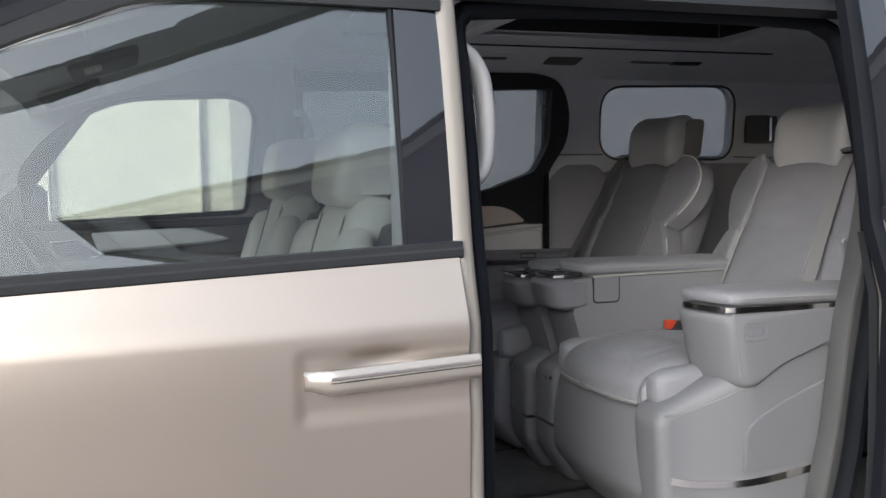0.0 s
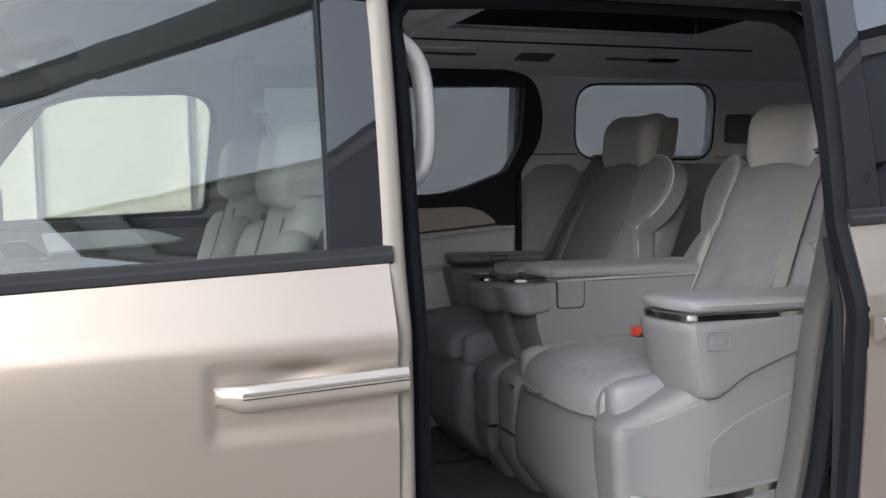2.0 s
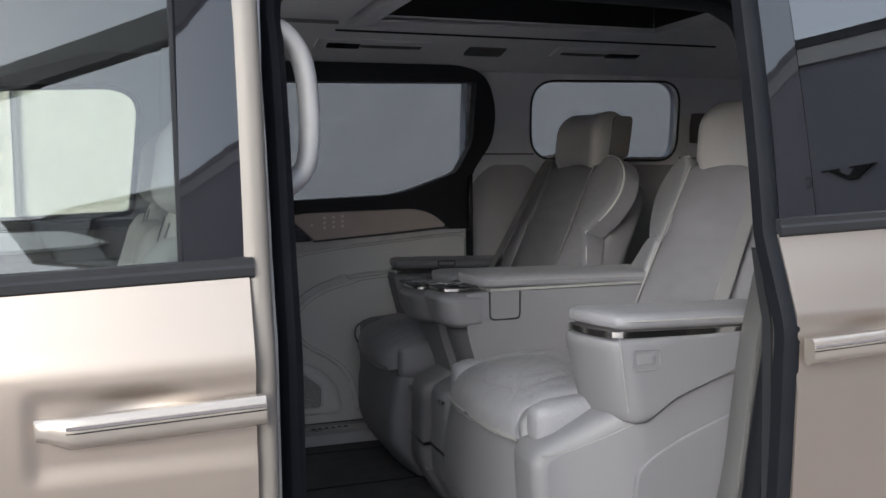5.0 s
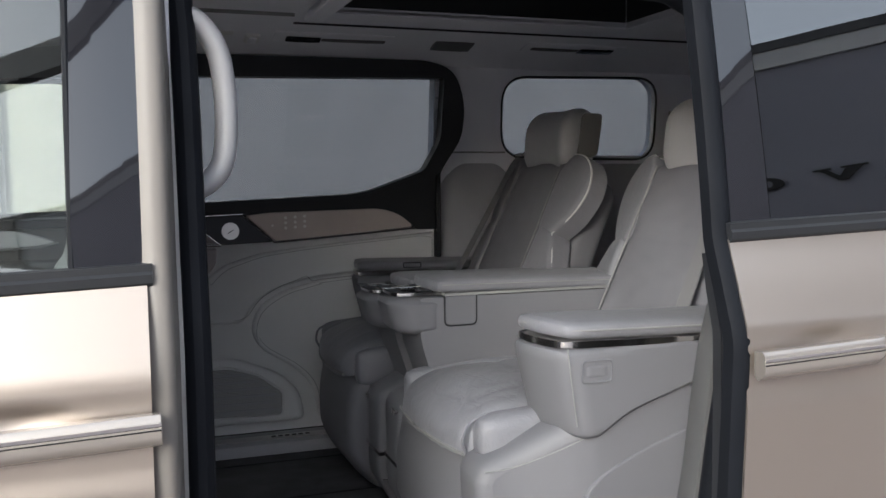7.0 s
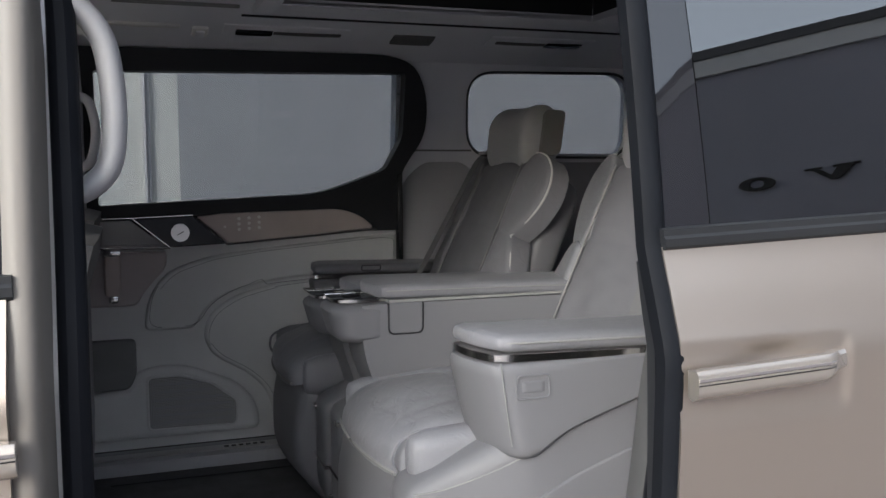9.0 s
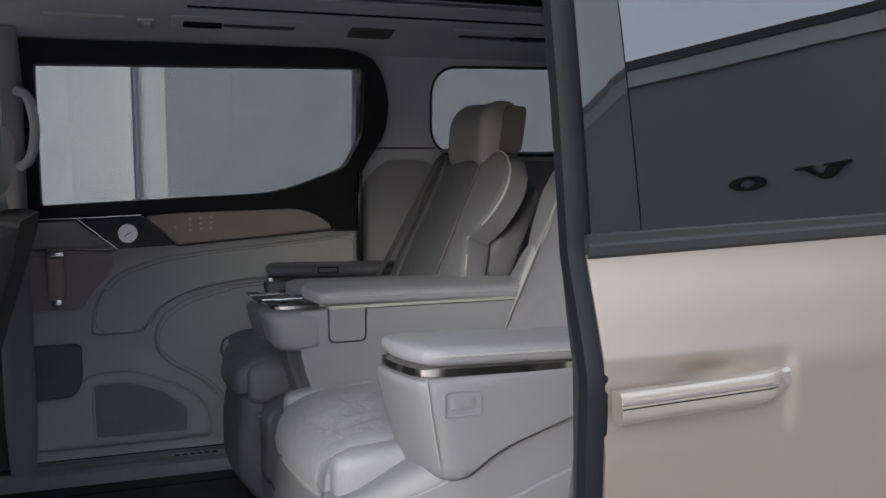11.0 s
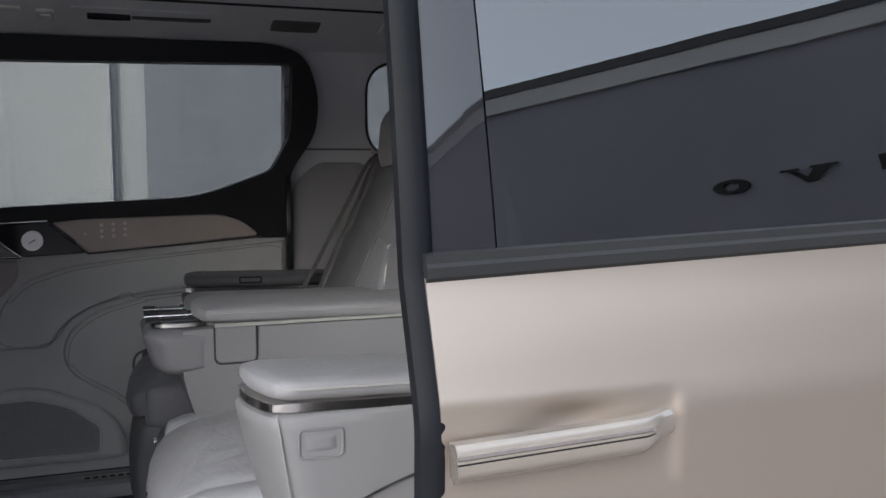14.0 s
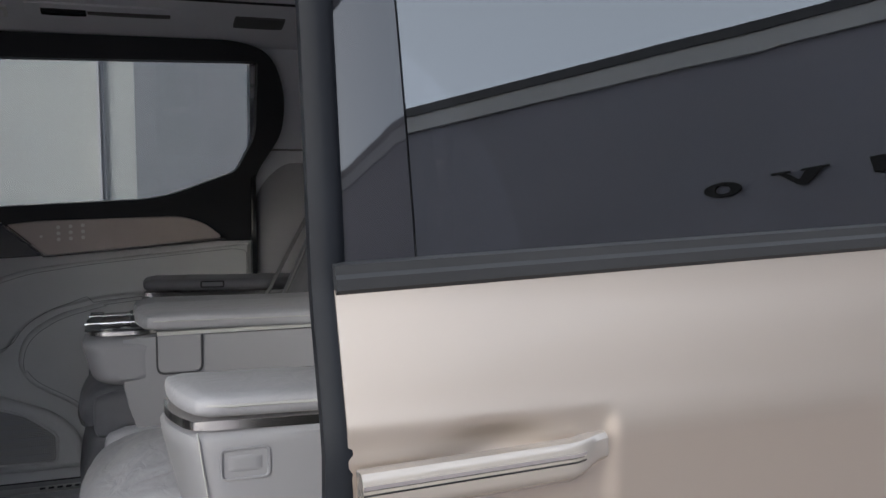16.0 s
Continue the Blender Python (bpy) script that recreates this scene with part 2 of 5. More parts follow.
def panel(outer, holes, yfun, thick, step=0.06):
    """A curved sheet: an outline in x and z with holes, laid on y = yfun(x, z), thick towards +y."""
    bm = bmesh.new()
    for loop in [outer, *holes]:
        vs = [bm.verts.new((x, 0, z)) for x, z in loop]
        for a, b in zip(vs, vs[1:] + vs[:1]):
            bm.edges.new((a, b))
    bmesh.ops.triangle_fill(bm, edges=bm.edges[:], use_beauty=True, use_dissolve=False)
    for ax in (0, 2):
        lo = min(v.co[ax] for v in bm.verts)
        hi = max(v.co[ax] for v in bm.verts)
        st = step if ax == 2 else step * 3
        k = int((hi - lo) / st)
        for i in range(1, k + 1):
            co, no = Vector(), Vector()
            co[ax], no[ax] = lo + (hi - lo) * i / (k + 1), 1
            bmesh.ops.bisect_plane(bm, geom=bm.verts[:] + bm.edges[:] + bm.faces[:], plane_co=co, plane_no=no)
    for v in bm.verts:
        v.co.y = yfun(v.co.x, v.co.z)
    if thick:
        r = bmesh.ops.extrude_face_region(bm, geom=bm.faces[:])
        for v in r["geom"]:
            if isinstance(v, bmesh.types.BMVert):
                v.co.y += thick
    return bm


def rounded(pts, r, k=5):
    """Rounds the corners of a closed outline; r is one radius or one for each corner."""
    out = []
    n = len(pts)
    for i in range(n):
        p, a, b = Vector(pts[i]), Vector(pts[i - 1]), Vector(pts[(i + 1) % n])
        ri = r[i] if isinstance(r, (list, tuple)) else r
        if ri <= 0:
            out.append(tuple(p))
            continue
        da, db = (a - p), (b - p)
        ra, rb = min(ri, da.length * 0.48), min(ri, db.length * 0.48)
        s, e = p + da.normalized() * ra, p + db.normalized() * rb
        for j in range(k + 1):
            t = j / k
            out.append(tuple((1 - t) ** 2 * s + 2 * t * (1 - t) * p + t * t * e))
    return out


def smooth_path(pts, k=6):
    """Catmull-Rom through the points."""
    ps = [Vector(p) for p in pts]
    out = []
    for i in range(len(ps) - 1):
        a, b, c, d = ps[max(i - 1, 0)], ps[i], ps[i + 1], ps[min(i + 2, len(ps) - 1)]
        for j in range(k):
            t = j / k
            out.append(0.5 * ((2 * b) + (c - a) * t + (2 * a - 5 * b + 4 * c - d) * t * t + (3 * b - a - 3 * c + d) * t ** 3))
    out.append(ps[-1])
    return out


def sweep(path, section, up=(0, 1, 0), closed=False, cap=True):
    """A closed section (side, up) carried along a path."""
    bm = bmesh.new()
    ps = [Vector(p) for p in path]
    rings = []
    for i, p in enumerate(ps):
        if closed:
            d = ps[(i + 1) % len(ps)] - ps[i - 1]
        else:
            d = ps[min(i + 1, len(ps) - 1)] - ps[max(i - 1, 0)]
        d.normalize()
        u = Vector(up)
        s = d.cross(u)
        if s.length < 1e-4:
            s = d.cross(Vector((0.3, 0.2, 1)))
        s.normalize()
        u = s.cross(d)
        rings.append([bm.verts.new(p + s * a + u * b) for a, b in section])
    m = len(section)
    pairs = list(zip(rings, rings[1:] + rings[:1])) if closed else list(zip(rings, rings[1:]))
    for ra, rb in pairs:
        for j in range(m):
            bm.faces.new((ra[j], ra[(j + 1) % m], rb[(j + 1) % m], rb[j]))
    if cap and not closed:
        bm.faces.new(rings[0])
        bm.faces.new(rings[-1])
    return bm


def circle(r, n=8, ry=None):
    return [(r * math.cos(2 * math.pi * i / n), (ry or r) * math.sin(2 * math.pi * i / n)) for i in range(n)]


def tube(path, r, n=8, closed=False):
    return sweep(path, circle(r, n), closed=closed)


def lerp_table(table):
    xs, ys = [a for a, b in table], [b for a, b in table]
    return lambda v: float(np.interp(v, xs, ys))


# ---- shape of the body side ----
MID = 1.077
_side = lerp_table([(0.2, 0.12), (0.3, 0.095), (0.45, 0.076), (0.62, 0.062), (0.74, 0.062), (0.85, 0.064), (0.92, 0.0662), (0.945, 0.0664), (0.958, 0.067),
                    (0.98, 0.0735), (1.0, 0.0805), (1.03, 0.0885), (1.06, 0.0955), (1.09, 0.102), (1.19, 0.116), (1.31, 0.138), (1.47, 0.170), (1.56, 0.20), (1.65, 0.27), (1.74, 0.42), (1.78, 0.62)])
SLIDE = 0.104


def SIDE(z):
    if 1.09 <= z <= 1.58:
        return 0.102 + 0.13 * (z - 1.09) + 0.12 * (z - 1.09) ** 2
    return (_side(z - 0.007) + _side(z) + _side(z + 0.007)) / 3


def near(x, z):
    return SIDE(z)


def far(x, z):
    return 2 * MID - SIDE(z)


def belt(x):
    return 1.105 + 0.035 * x


def step(a, b, v):
    t = max(0.0, min(1.0, (v - a) / (b - a)))
    return t * t * (3 - 2 * t)


def recess(x, z, x0, x1, zc, half, depth, sx, sz):
    """How far the skin is pressed in round a door handle: a shallow bed with a deeper finger scoop."""
    zz = z - zc
    bed = step(x0 - 0.012, x0 + 0.012, x) * (1 - step(x1 - 0.012, x1 + 0.012, x)) * step(-half - 0.022, -half + 0.014, zz) * (1 - step(half - 0.014, half + 0.012, zz))
    r = math.hypot((x - sx) / 0.095, (z - sz) / 0.030)
    return depth * bed + 0.010 * (1 - step(0.0, 1.0, r)) - shoulder(x, z)


def shoulder(x, z):
    """How far the skin swells out along the soft crease below the windows."""
    u = z - (belt(x) - 0.113)
    k = 0.014
    above, below = 0.020 - 0.175 * u, 0.020 + 0.055 * u
    h = max(0.0, min(1.0, 0.5 + 0.5 * (below - above) / k))
    return max(0.0, below * (1 - h) + above * h - k * h * (1 - h))


def front_skin(x, z):
    return near(x, z) + recess(x, z, -1.098, -0.70, 0.879, 0.051, 0.005, -0.968, 0.911)


def slid(x, z):
    return SIDE(z) - SLIDE


def slid_skin(x, z):
    return slid(x, z) + recess(x, z, -0.20, 0.272, 0.928, 0.046, 0.005, 0.146, 0.955)


def skin(xs, z0, ztop, nz, yfun, thick, fine=(0.80, 1.0, 80)):
    """A body panel as a fine grid, with a returned edge."""
    bm = bmesh.new()
    zs = sorted(set(np.round(np.concatenate([np.linspace(z0, fine[0], 12), np.linspace(fine[0], fine[1], fine[2]), np.linspace(fine[1], 1.03, nz)]), 5)))
    outer, inner = [], []
    for x in xs:
        top = ztop(x)
        col = [z if z < 1.0 else 1.0 + (z - 1.0) / 0.03 * (top - 1.0) for z in zs]
        outer.append([bm.verts.new((x, yfun(x, z), z)) for z in col])
        inner.append([bm.verts.new((x, near(x, z) + yfun(x, 0.3) - near(x, 0.3) + thick, z)) for z in col])
    n, m = len(xs), len(zs)
    for i in range(n - 1):
        for j in range(m - 1):
            bm.faces.new((outer[i][j], outer[i + 1][j], outer[i + 1][j + 1], outer[i][j + 1]))
            bm.faces.new((inner[i][j], inner[i + 1][j], inner[i + 1][j + 1], inner[i][j + 1]))
    for i in range(n - 1):
        for j in (0, m - 1):
            bm.faces.new((outer[i][j], outer[i + 1][j], inner[i + 1][j], inner[i][j]))
    for i in (0, n - 1):
        for j in range(m - 1):
            bm.faces.new((outer[i][j], outer[i][j + 1], inner[i][j + 1], inner[i][j]))
    return bm


# ---- setting ----
g = bmesh.new()
bmesh.ops.create_grid(g, x_segments=40, y_segments=40, size=400)
tagged(finish("ground", g, GROUND, smooth=False), "worn grey concrete yard under the van", "ground", kind="structure")
north = tagged(finish("wall_north", soft_box(-18, 26, 11.45, 11.75, 0, 11.0, 0.02, (1, 1, 1)), WALL_PAINT, smooth=False), "cream rendered wall beyond the van", "wall", kind="structure")
for x in (-9.94, -8.04, -6.14, -4.24, -2.34, -0.43):
    part("post", soft_box(x - 0.02, x + 0.02, 11.33, 11.45, 0, 11.0, 0.01, (1, 1, 1)), BADGE, north, "pale metal post")
    # each grey strip stands in for the shaded side of its post
    part("post_shade", soft_box(x + 0.02, x + 0.075, 11.38, 11.45, 0, 11.0, 0.005, (1, 1, 1)), WALL_GREY, north, "grey strip for the shaded side of the post")
part("wall_panel", soft_box(0.0, 26, 11.42, 11.45, 0, 11.0, 0.005, (1, 1, 1)), WALL_GREY, north, "grey wall panel")

# the building across the yard, mirrored in the glass
across = thing("wall_south", "dark panelled building with a pale fascia across the yard", "building", (0, 0, 0), kind="structure")
AX = Vector((math.cos(radians(50)), math.sin(radians(50)), 0))
AN = Vector((math.sin(radians(50)), -math.cos(radians(50)), 0))
DIST = 7.5


def across_block(a0, a1, d0, d1, z0, z1):
    bm = bmesh.new()
    bmesh.ops.create_cube(bm, size=1.0)
    for v in bm.verts:
        a = a0 if v.co.x < 0 else a1
        d = d0 if v.co.y < 0 else d1
        z = z0 if v.co.z < 0 else z1
        v.co = AX * a + AN * (DIST + d) + Vector((0, 0, z))
    return bm


EYE_Z = 1.25
part("facade", across_block(-90, 30, 0.0, 4.0, 0, EYE_Z + 0.433 * DIST), FACADE, across, smooth=False)
part("fascia", across_block(-90, 30, -0.05, 4.0, EYE_Z + 0.433 * DIST, EYE_Z + 0.466 * DIST), FASCIA, across, "pale fascia strip", smooth=False)
part("coping", across_block(-90, 30, -0.07, 4.0, EYE_Z + 0.466 * DIST, EYE_Z + 0.484 * DIST), DARK_METAL, across, "dark coping", smooth=False)
part("beam", across_block(-90, 30, 0.0, 0.3, EYE_Z + 1.0 * DIST, EYE_Z + 1.12 * DIST), DARK_METAL, across, "dark overhead beam", smooth=False)
for a in (-89.5, 29.5):
    part("beam_post", across_block(a, a + 0.3, 0.0, 0.3, EYE_Z + 0.48 * DIST, EYE_Z + 1.0 * DIST), DARK_METAL, across, smooth=False)


def sign_shape(a, z, outline, hole=None):
    """A flat plaque on the facade, outline in metres along and up."""
    bm = bmesh.new()
    loops = [outline] + ([hole] if hole else [])
    for lp in loops:
        vs = [bm.verts.new((x, 0, y)) for x, y in lp]
        for p, q in zip(vs, vs[1:] + vs[:1]):
            bm.edges.new((p, q))
    bmesh.ops.triangle_fill(bm, edges=bm.edges[:], use_beauty=True)
    r = bmesh.ops.extrude_face_region(bm, geom=bm.faces[:])
    for v in r["geom"]:
        if isinstance(v, bmesh.types.BMVert):
            v.co.y = 0.03
    for v in bm.verts:
        v.co = AX * (a + v.co.x) + AN * (DIST - 0.005 - v.co.y) + Vector((0, 0, z + v.co.z))
    return bm


SIGN_Z = EYE_Z + 0.213 * DIST
oval = [(0.20 * math.cos(t), 0.105 * math.sin(t)) for t in np.linspace(0, 2 * math.pi, 25)[:-1]]
oval_in = [(0.08 * math.cos(t), 0.06 * math.sin(t)) for t in np.linspace(0, 2 * math.pi, 17)[:-1]]
wedge = [(-0.29, 0.105), (-0.10, 0.105), (-0.10, 0.082), (-0.145, 0.082), (-0.03, -0.035), (0.05, 0.082), (0.0, 0.082), (0.0, 0.105), (0.28, 0.105), (0.28, 0.082), (0.225, 0.082), (0.04, -0.105), (-0.05, -0.105), (-0.225, 0.082), (-0.29, 0.082)]
stub = [(-0.2, -0.105), (0.2, -0.105), (0.2, -0.02), (-0.05, -0.05), (-0.05, 0.105), (-0.2, 0.105)]


def along(az):
    return DIST * math.tan(radians(az - 50))


for az, lp, hole in ((41.4, oval, oval_in), (46.6, wedge, None), (52.2, stub, None), (57.0, oval, oval_in), (61.8, wedge, None)):
    part("sign_shape", sign_shape(along(az) - 0.08, SIGN_Z, [(0.86 * x, 0.86 * z) for x, z in lp], hole and [(0.86 * x, 0.86 * z) for x, z in hole]), LETTER, across, "black sign shape", smooth=False)

# ---- the van ----
van = thing("van", "champagne people carrier with its sliding door open", "van", (0, 0, 0))
for wx in (-2.45, 2.05):
    for wy in (0.20, 1.95):
        wheel = part("wheel", sweep([(wx, wy - 0.11, 0.36), (wx, wy - 0.09, 0.36), (wx, wy + 0.09, 0.36), (wx, wy + 0.11, 0.36)], circle(0.36, 28), up=(0, 0, 1)), RUBBER, van)
        part("rim", sweep([(wx, wy - 0.115, 0.36), (wx, wy + 0.115, 0.36)], circle(0.24, 24), up=(0, 0, 1)), CHROME, wheel)
fxs = np.concatenate([np.linspace(-2.05, -1.14, 16), np.linspace(-1.13, -0.815, 62)])
front_door = part("front_door", skin(fxs, 0.30, lambda x: belt(x) - 0.012, 14, front_skin, 0.045), PAINT, van)
glass_out = [(-1.98, belt(-1.98)), (-0.905, belt(-0.905)), (-0.900, 1.490), (-1.27, 1.490), (-1.52, 1.395)]
part("window_pane", panel(rounded(glass_out, [0, 0, 0.01, 0.1, 0.05]), [], lambda x, z: near(x, z) + 0.012, 0.004), GLASS_CLEAR, front_door, "clear glass").visible_shadow = False
part("pillar_panel", panel([(-0.905, belt(-0.9)), (-0.808, belt(-0.8)), (-0.822, 1.5), (-0.898, 1.5)], [], lambda x, z: near(x, z) + 0.004 + 0.6 * max(0.0, x + 0.905) ** 2, 0.02, 0.006), PILLAR_GLOSS, front_door, "gloss black pillar cover")
MOULD = [(-0.016, -0.012), (0.014, -0.012), (0.015, 0.002), (0.009, 0.009), (-0.002, 0.010), (-0.006, 0.006), (-0.015, 0.006)]
part("belt_moulding", sweep([(x, near(x, belt(x)) + 0.002, belt(x)) for x in np.linspace(-2.05, -0.808, 14)], MOULD, up=(0, -1, 0)), BLACK_SATIN, front_door, "black belt moulding")
frame_top = [(-0.815, 1.503), (-1.25, 1.503), (-1.40, 1.463), (-1.6, 1.368), (-1.98, 1.10)]
part("window_frame", sweep([(p.x, near(p.x, p.y) + 0.006, p.y) for p in smooth_path([(a, c, 0) for a, c in frame_top])],
     [(-0.016, -0.02), (0.016, -0.02), (0.016, 0.01), (-0.016, 0.01)], up=(0, -1, 0)), BLACK_SATIN, front_door, "black window frame")
part("pillar_seal", sweep([(-0.903, near(0, z) + 0.010, z) for z in np.linspace(1.08, 1.49, 10)], circle(0.006, 8), up=(0, -1, 0)), RUBBER, front_door)
part("door_lining", soft_box(-2.0, -0.83, 0.19, 0.22, 0.36, 1.045, 0.01, (2, 1, 2)), BLACK_SATIN, front_door)


def door_handle(x0, x1, zc, yfun, parent, tip_front):
    """A bar across the recess: satin body, bright strip along its upper edge, chamfered free end."""
    def zl(x):
        return zc + 0.035 * (x - x0)
    xs = np.linspace(x0, x1, 24)
    sec = [(-0.021, -0.006), (0.015, -0.006), (0.020, 0.003), (0.016, 0.010), (0.009, 0.0165), (0.004, 0.0185), (-0.017, 0.0175), (-0.0225, 0.013)]

    def bar(sect, sx, dz=0.0):
        bm = sweep([(x, yfun(x, zl(x)) - 0.008, zl(x) + dz) for x in sx], sect, up=(0, -1, 0))
        for v in bm.verts:
            e = (v.co.x - x0) if tip_front else (x1 - v.co.x)
            t = step(0.0, 0.045, e)
            v.co.y += (1 - t) * 0.018
            v.co.z = zl(v.co.x) + (v.co.z - zl(v.co.x)) * (0.74 + 0.26 * t) + (1 - t) * 0.005
        return bm
    h = part("handle", bar(sec, xs), HANDLE_SILVER, parent, "satin champagne bar handle")
    sx = xs[3:] if tip_front else xs[:-3]
    part("bright_strip", bar([(-0.004, -0.005), (0.004, -0.005), (0.003, 0.0165), (0.0, 0.0195), (-0.004, 0.0205)], sx, 0.0095), CHROME, h, "chrome strip")
    part("shadow_gap", bar([(-0.0009, -0.005), (0.0007, -0.005), (0.0007, 0.0190), (-0.0009, 0.0196)], sx, 0.0042), BLACK_GLOSS, h)
    return h


door_handle(-1.091, -0.805, 0.880, lambda x, z: near(x, z) - shoulder(x, z), front_door, True)

# sliding door, pushed back and standing proud of the body side
sxs = np.concatenate([np.linspace(0.0, 0.30, 60), np.linspace(0.31, 1.05, 12)])
sliding_door = part("sliding_door", skin(sxs, 0.30, lambda x: belt(x), 14, slid_skin, 0.045), PAINT, van)
part("window_pane", panel([(0.088, belt(0.09)), (1.0, belt(1)), (1.0, 1.56), (0.075, 1.56)], [], lambda x, z: slid(x, z) + 0.012, 0.004), GLASS_DARK, sliding_door, "dark privacy glass").visible_shadow = False
part("pillar_panel", panel([(0.004, belt(0)), (0.085, belt(0.08)), (0.072, 1.56), (0.010, 1.56)], [], lambda x, z: slid(x, z) + 0.010 + 0.85 * max(0.0, 0.085 - x) ** 2, 0.02, 0.006), PILLAR_GLOSS, sliding_door, "gloss black pillar cover")
part("belt_moulding", sweep([(x, slid(x, belt(x)) + 0.002, belt(x) + 0.009) for x in np.linspace(0.0, 1.05, 12)], MOULD, up=(0, -1, 0)), BLACK_SATIN, sliding_door, "black belt moulding")
part("edge_seal", sweep([(-0.004, slid(0, z) + 0.028 - shoulder(0, z), z) for z in np.linspace(0.3, 1.60, 80)],
     [(-0.026, -0.006), (-0.024, -0.015), (-0.018, -0.021), (-0.008, -0.023), (0.0, -0.017), (0.008, -0.020), (0.017, -0.017), (0.023, -0.008), (0.024, 0.003), (0.016, 0.016), (-0.01, 0.014)], up=(-1, 0, 0)), RUBBER, sliding_door, "black rubber edge seal")
part("inner_shell", panel([(0.0, 0.32), (1.04, 0.32), (1.04, 1.08), (0.0, 1.08)], [], lambda x, z: slid(x, z) + 0.05, 0.02), BLACK_SATIN, sliding_door)
door_handle(0.006, 0.262, 0.927, lambda x, z: slid(x, z) - shoulder(x, z), sliding_door, False)

# body side behind the sliding door, and the pillars of the opening
bs = [(0.16, 0.30), (2.3, 0.30), (2.3, 1.56), (0.20, 1.56), (0.16, 1.2)]
qhole = rounded([(0.37, 1.21), (1.5, 1.21), (1.45, 1.53), (0.37, 1.53)], 0.05)
part("quarter_panel", panel(bs, [qhole], near, 0.02), BLACK_SATIN, van, "dark body side behind the open door")
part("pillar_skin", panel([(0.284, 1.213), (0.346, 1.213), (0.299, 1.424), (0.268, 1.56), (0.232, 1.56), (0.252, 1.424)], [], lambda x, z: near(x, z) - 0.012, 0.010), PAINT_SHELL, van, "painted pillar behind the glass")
part("quarter_pane", panel(qhole, [], lambda x, z: near(x, z) + 0.014, 0.004), GLASS_DARK, van, "dark quarter window").visible_shadow = False


def pillar(pts, zs, name, mat, label=""):
    """A post with a plan outline relative to the body side."""
    bm = bmesh.new()
    rings = [[bm.verts.new((x, SIDE(z) + y, z)) for x, y in pts] for z in zs]
    k = len(pts)
    for a, c in zip(rings, rings[1:]):
        for j in range(k):
            bm.faces.new((a[j], a[(j + 1) % k], c[(j + 1) % k], c[j]))
    bm.faces.new(rings[0])
    bm.faces.new(rings[-1])
    return part(name, bm, mat, van, label)


PZ = list(np.linspace(0.30, 1.52, 40))
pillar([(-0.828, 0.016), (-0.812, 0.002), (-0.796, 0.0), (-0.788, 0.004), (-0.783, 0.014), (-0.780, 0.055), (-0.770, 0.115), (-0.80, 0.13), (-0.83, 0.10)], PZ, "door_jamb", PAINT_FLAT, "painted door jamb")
pillar([(-0.776, 0.098), (-0.768, 0.090), (-0.765, 0.112), (-0.77, 0.118)], PZ, "jamb_strip", TRIM, "bright metal jamb strip")
loop = [(-0.750, 0.34), (-0.750, 1.0), (-0.752, 1.36), (-0.755, 1.46), (-0.74, 1.495), (-0.70, 1.510), (-0.4, 1.522), (0.0, 1.520), (0.09, 1.505), (0.13, 1.46), (0.15, 1.3), (0.16, 1.12), (0.14, 0.95), (0.105, 0.75), (0.08, 0.55), (0.05, 0.36)]
lp = smooth_path([(x, 0, z) for x, z in loop], 8)
part("opening_seal", sweep([(p.x, SIDE(p.z) + 0.094, p.z) for p in lp], circle(0.019, 10, 0.022), up=(0, -1, 0)), RUBBER, van, "black rubber seal round the door opening")
part("roof_rail", sweep([(x, SIDE(1.535) + 0.02, 1.545) for x in np.linspace(-2.0, 1.9, 20)], [(-0.03, -0.03), (0.028, -0.03), (0.02, 0.02), (-0.03, 0.01)], up=(0, -1, 0)), BLACK_SATIN, van, "dark roof rail")
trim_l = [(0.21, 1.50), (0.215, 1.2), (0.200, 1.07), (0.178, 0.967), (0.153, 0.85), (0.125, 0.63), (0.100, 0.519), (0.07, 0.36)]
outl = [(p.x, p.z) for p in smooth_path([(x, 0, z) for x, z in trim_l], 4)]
part("opening_trim", slab(outl + [(x + 0.075, z) for x, z in reversed(outl)], 0.245, 0.30, 0.008), TRIM_DIMMED, van, "grey trim at the rear of the opening, in a dimmed colour")
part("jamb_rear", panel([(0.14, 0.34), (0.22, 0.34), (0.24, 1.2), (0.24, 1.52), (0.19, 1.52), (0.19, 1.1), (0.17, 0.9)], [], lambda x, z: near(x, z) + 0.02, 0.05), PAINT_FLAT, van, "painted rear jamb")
for z in (0.50, 0.56, 0.70):
    part("jamb_bolt", sweep([(0.165, near(0, z) + 0.014, z), (0.165, near(0, z) + 0.03, z)], circle(0.007, 6), up=(0, 0, 1)), BLACK_SATIN, van)
part("pillar_trim", soft_box(-0.88, -0.765, 0.235, 0.30, 0.34, 1.56, 0.02, (3, 3, 8)), HEADLINER, van, "pale pillar trim")
gp = [(-0.775, 0.27, 1.435), (-0.738, 0.27, 1.432), (-0.706, 0.272, 1.395), (-0.694, 0.274, 1.34), (-0.692, 0.274, 1.27), (-0.702, 0.272, 1.215), (-0.735, 0.27, 1.185), (-0.775, 0.27, 1.18)]
part("grab_handle", sweep(smooth_path(gp), circle(0.017, 14, 0.025), up=(0, -1, 0)), LEATHER_HEAD, van, "cream assist grip")

# roof skin with sunroof opening
roof_z = lerp_table([(0.0, 1.80), (0.4, 1.79), (0.7, 1.74), (0.83, 1.66), (0.90, 1.555)])


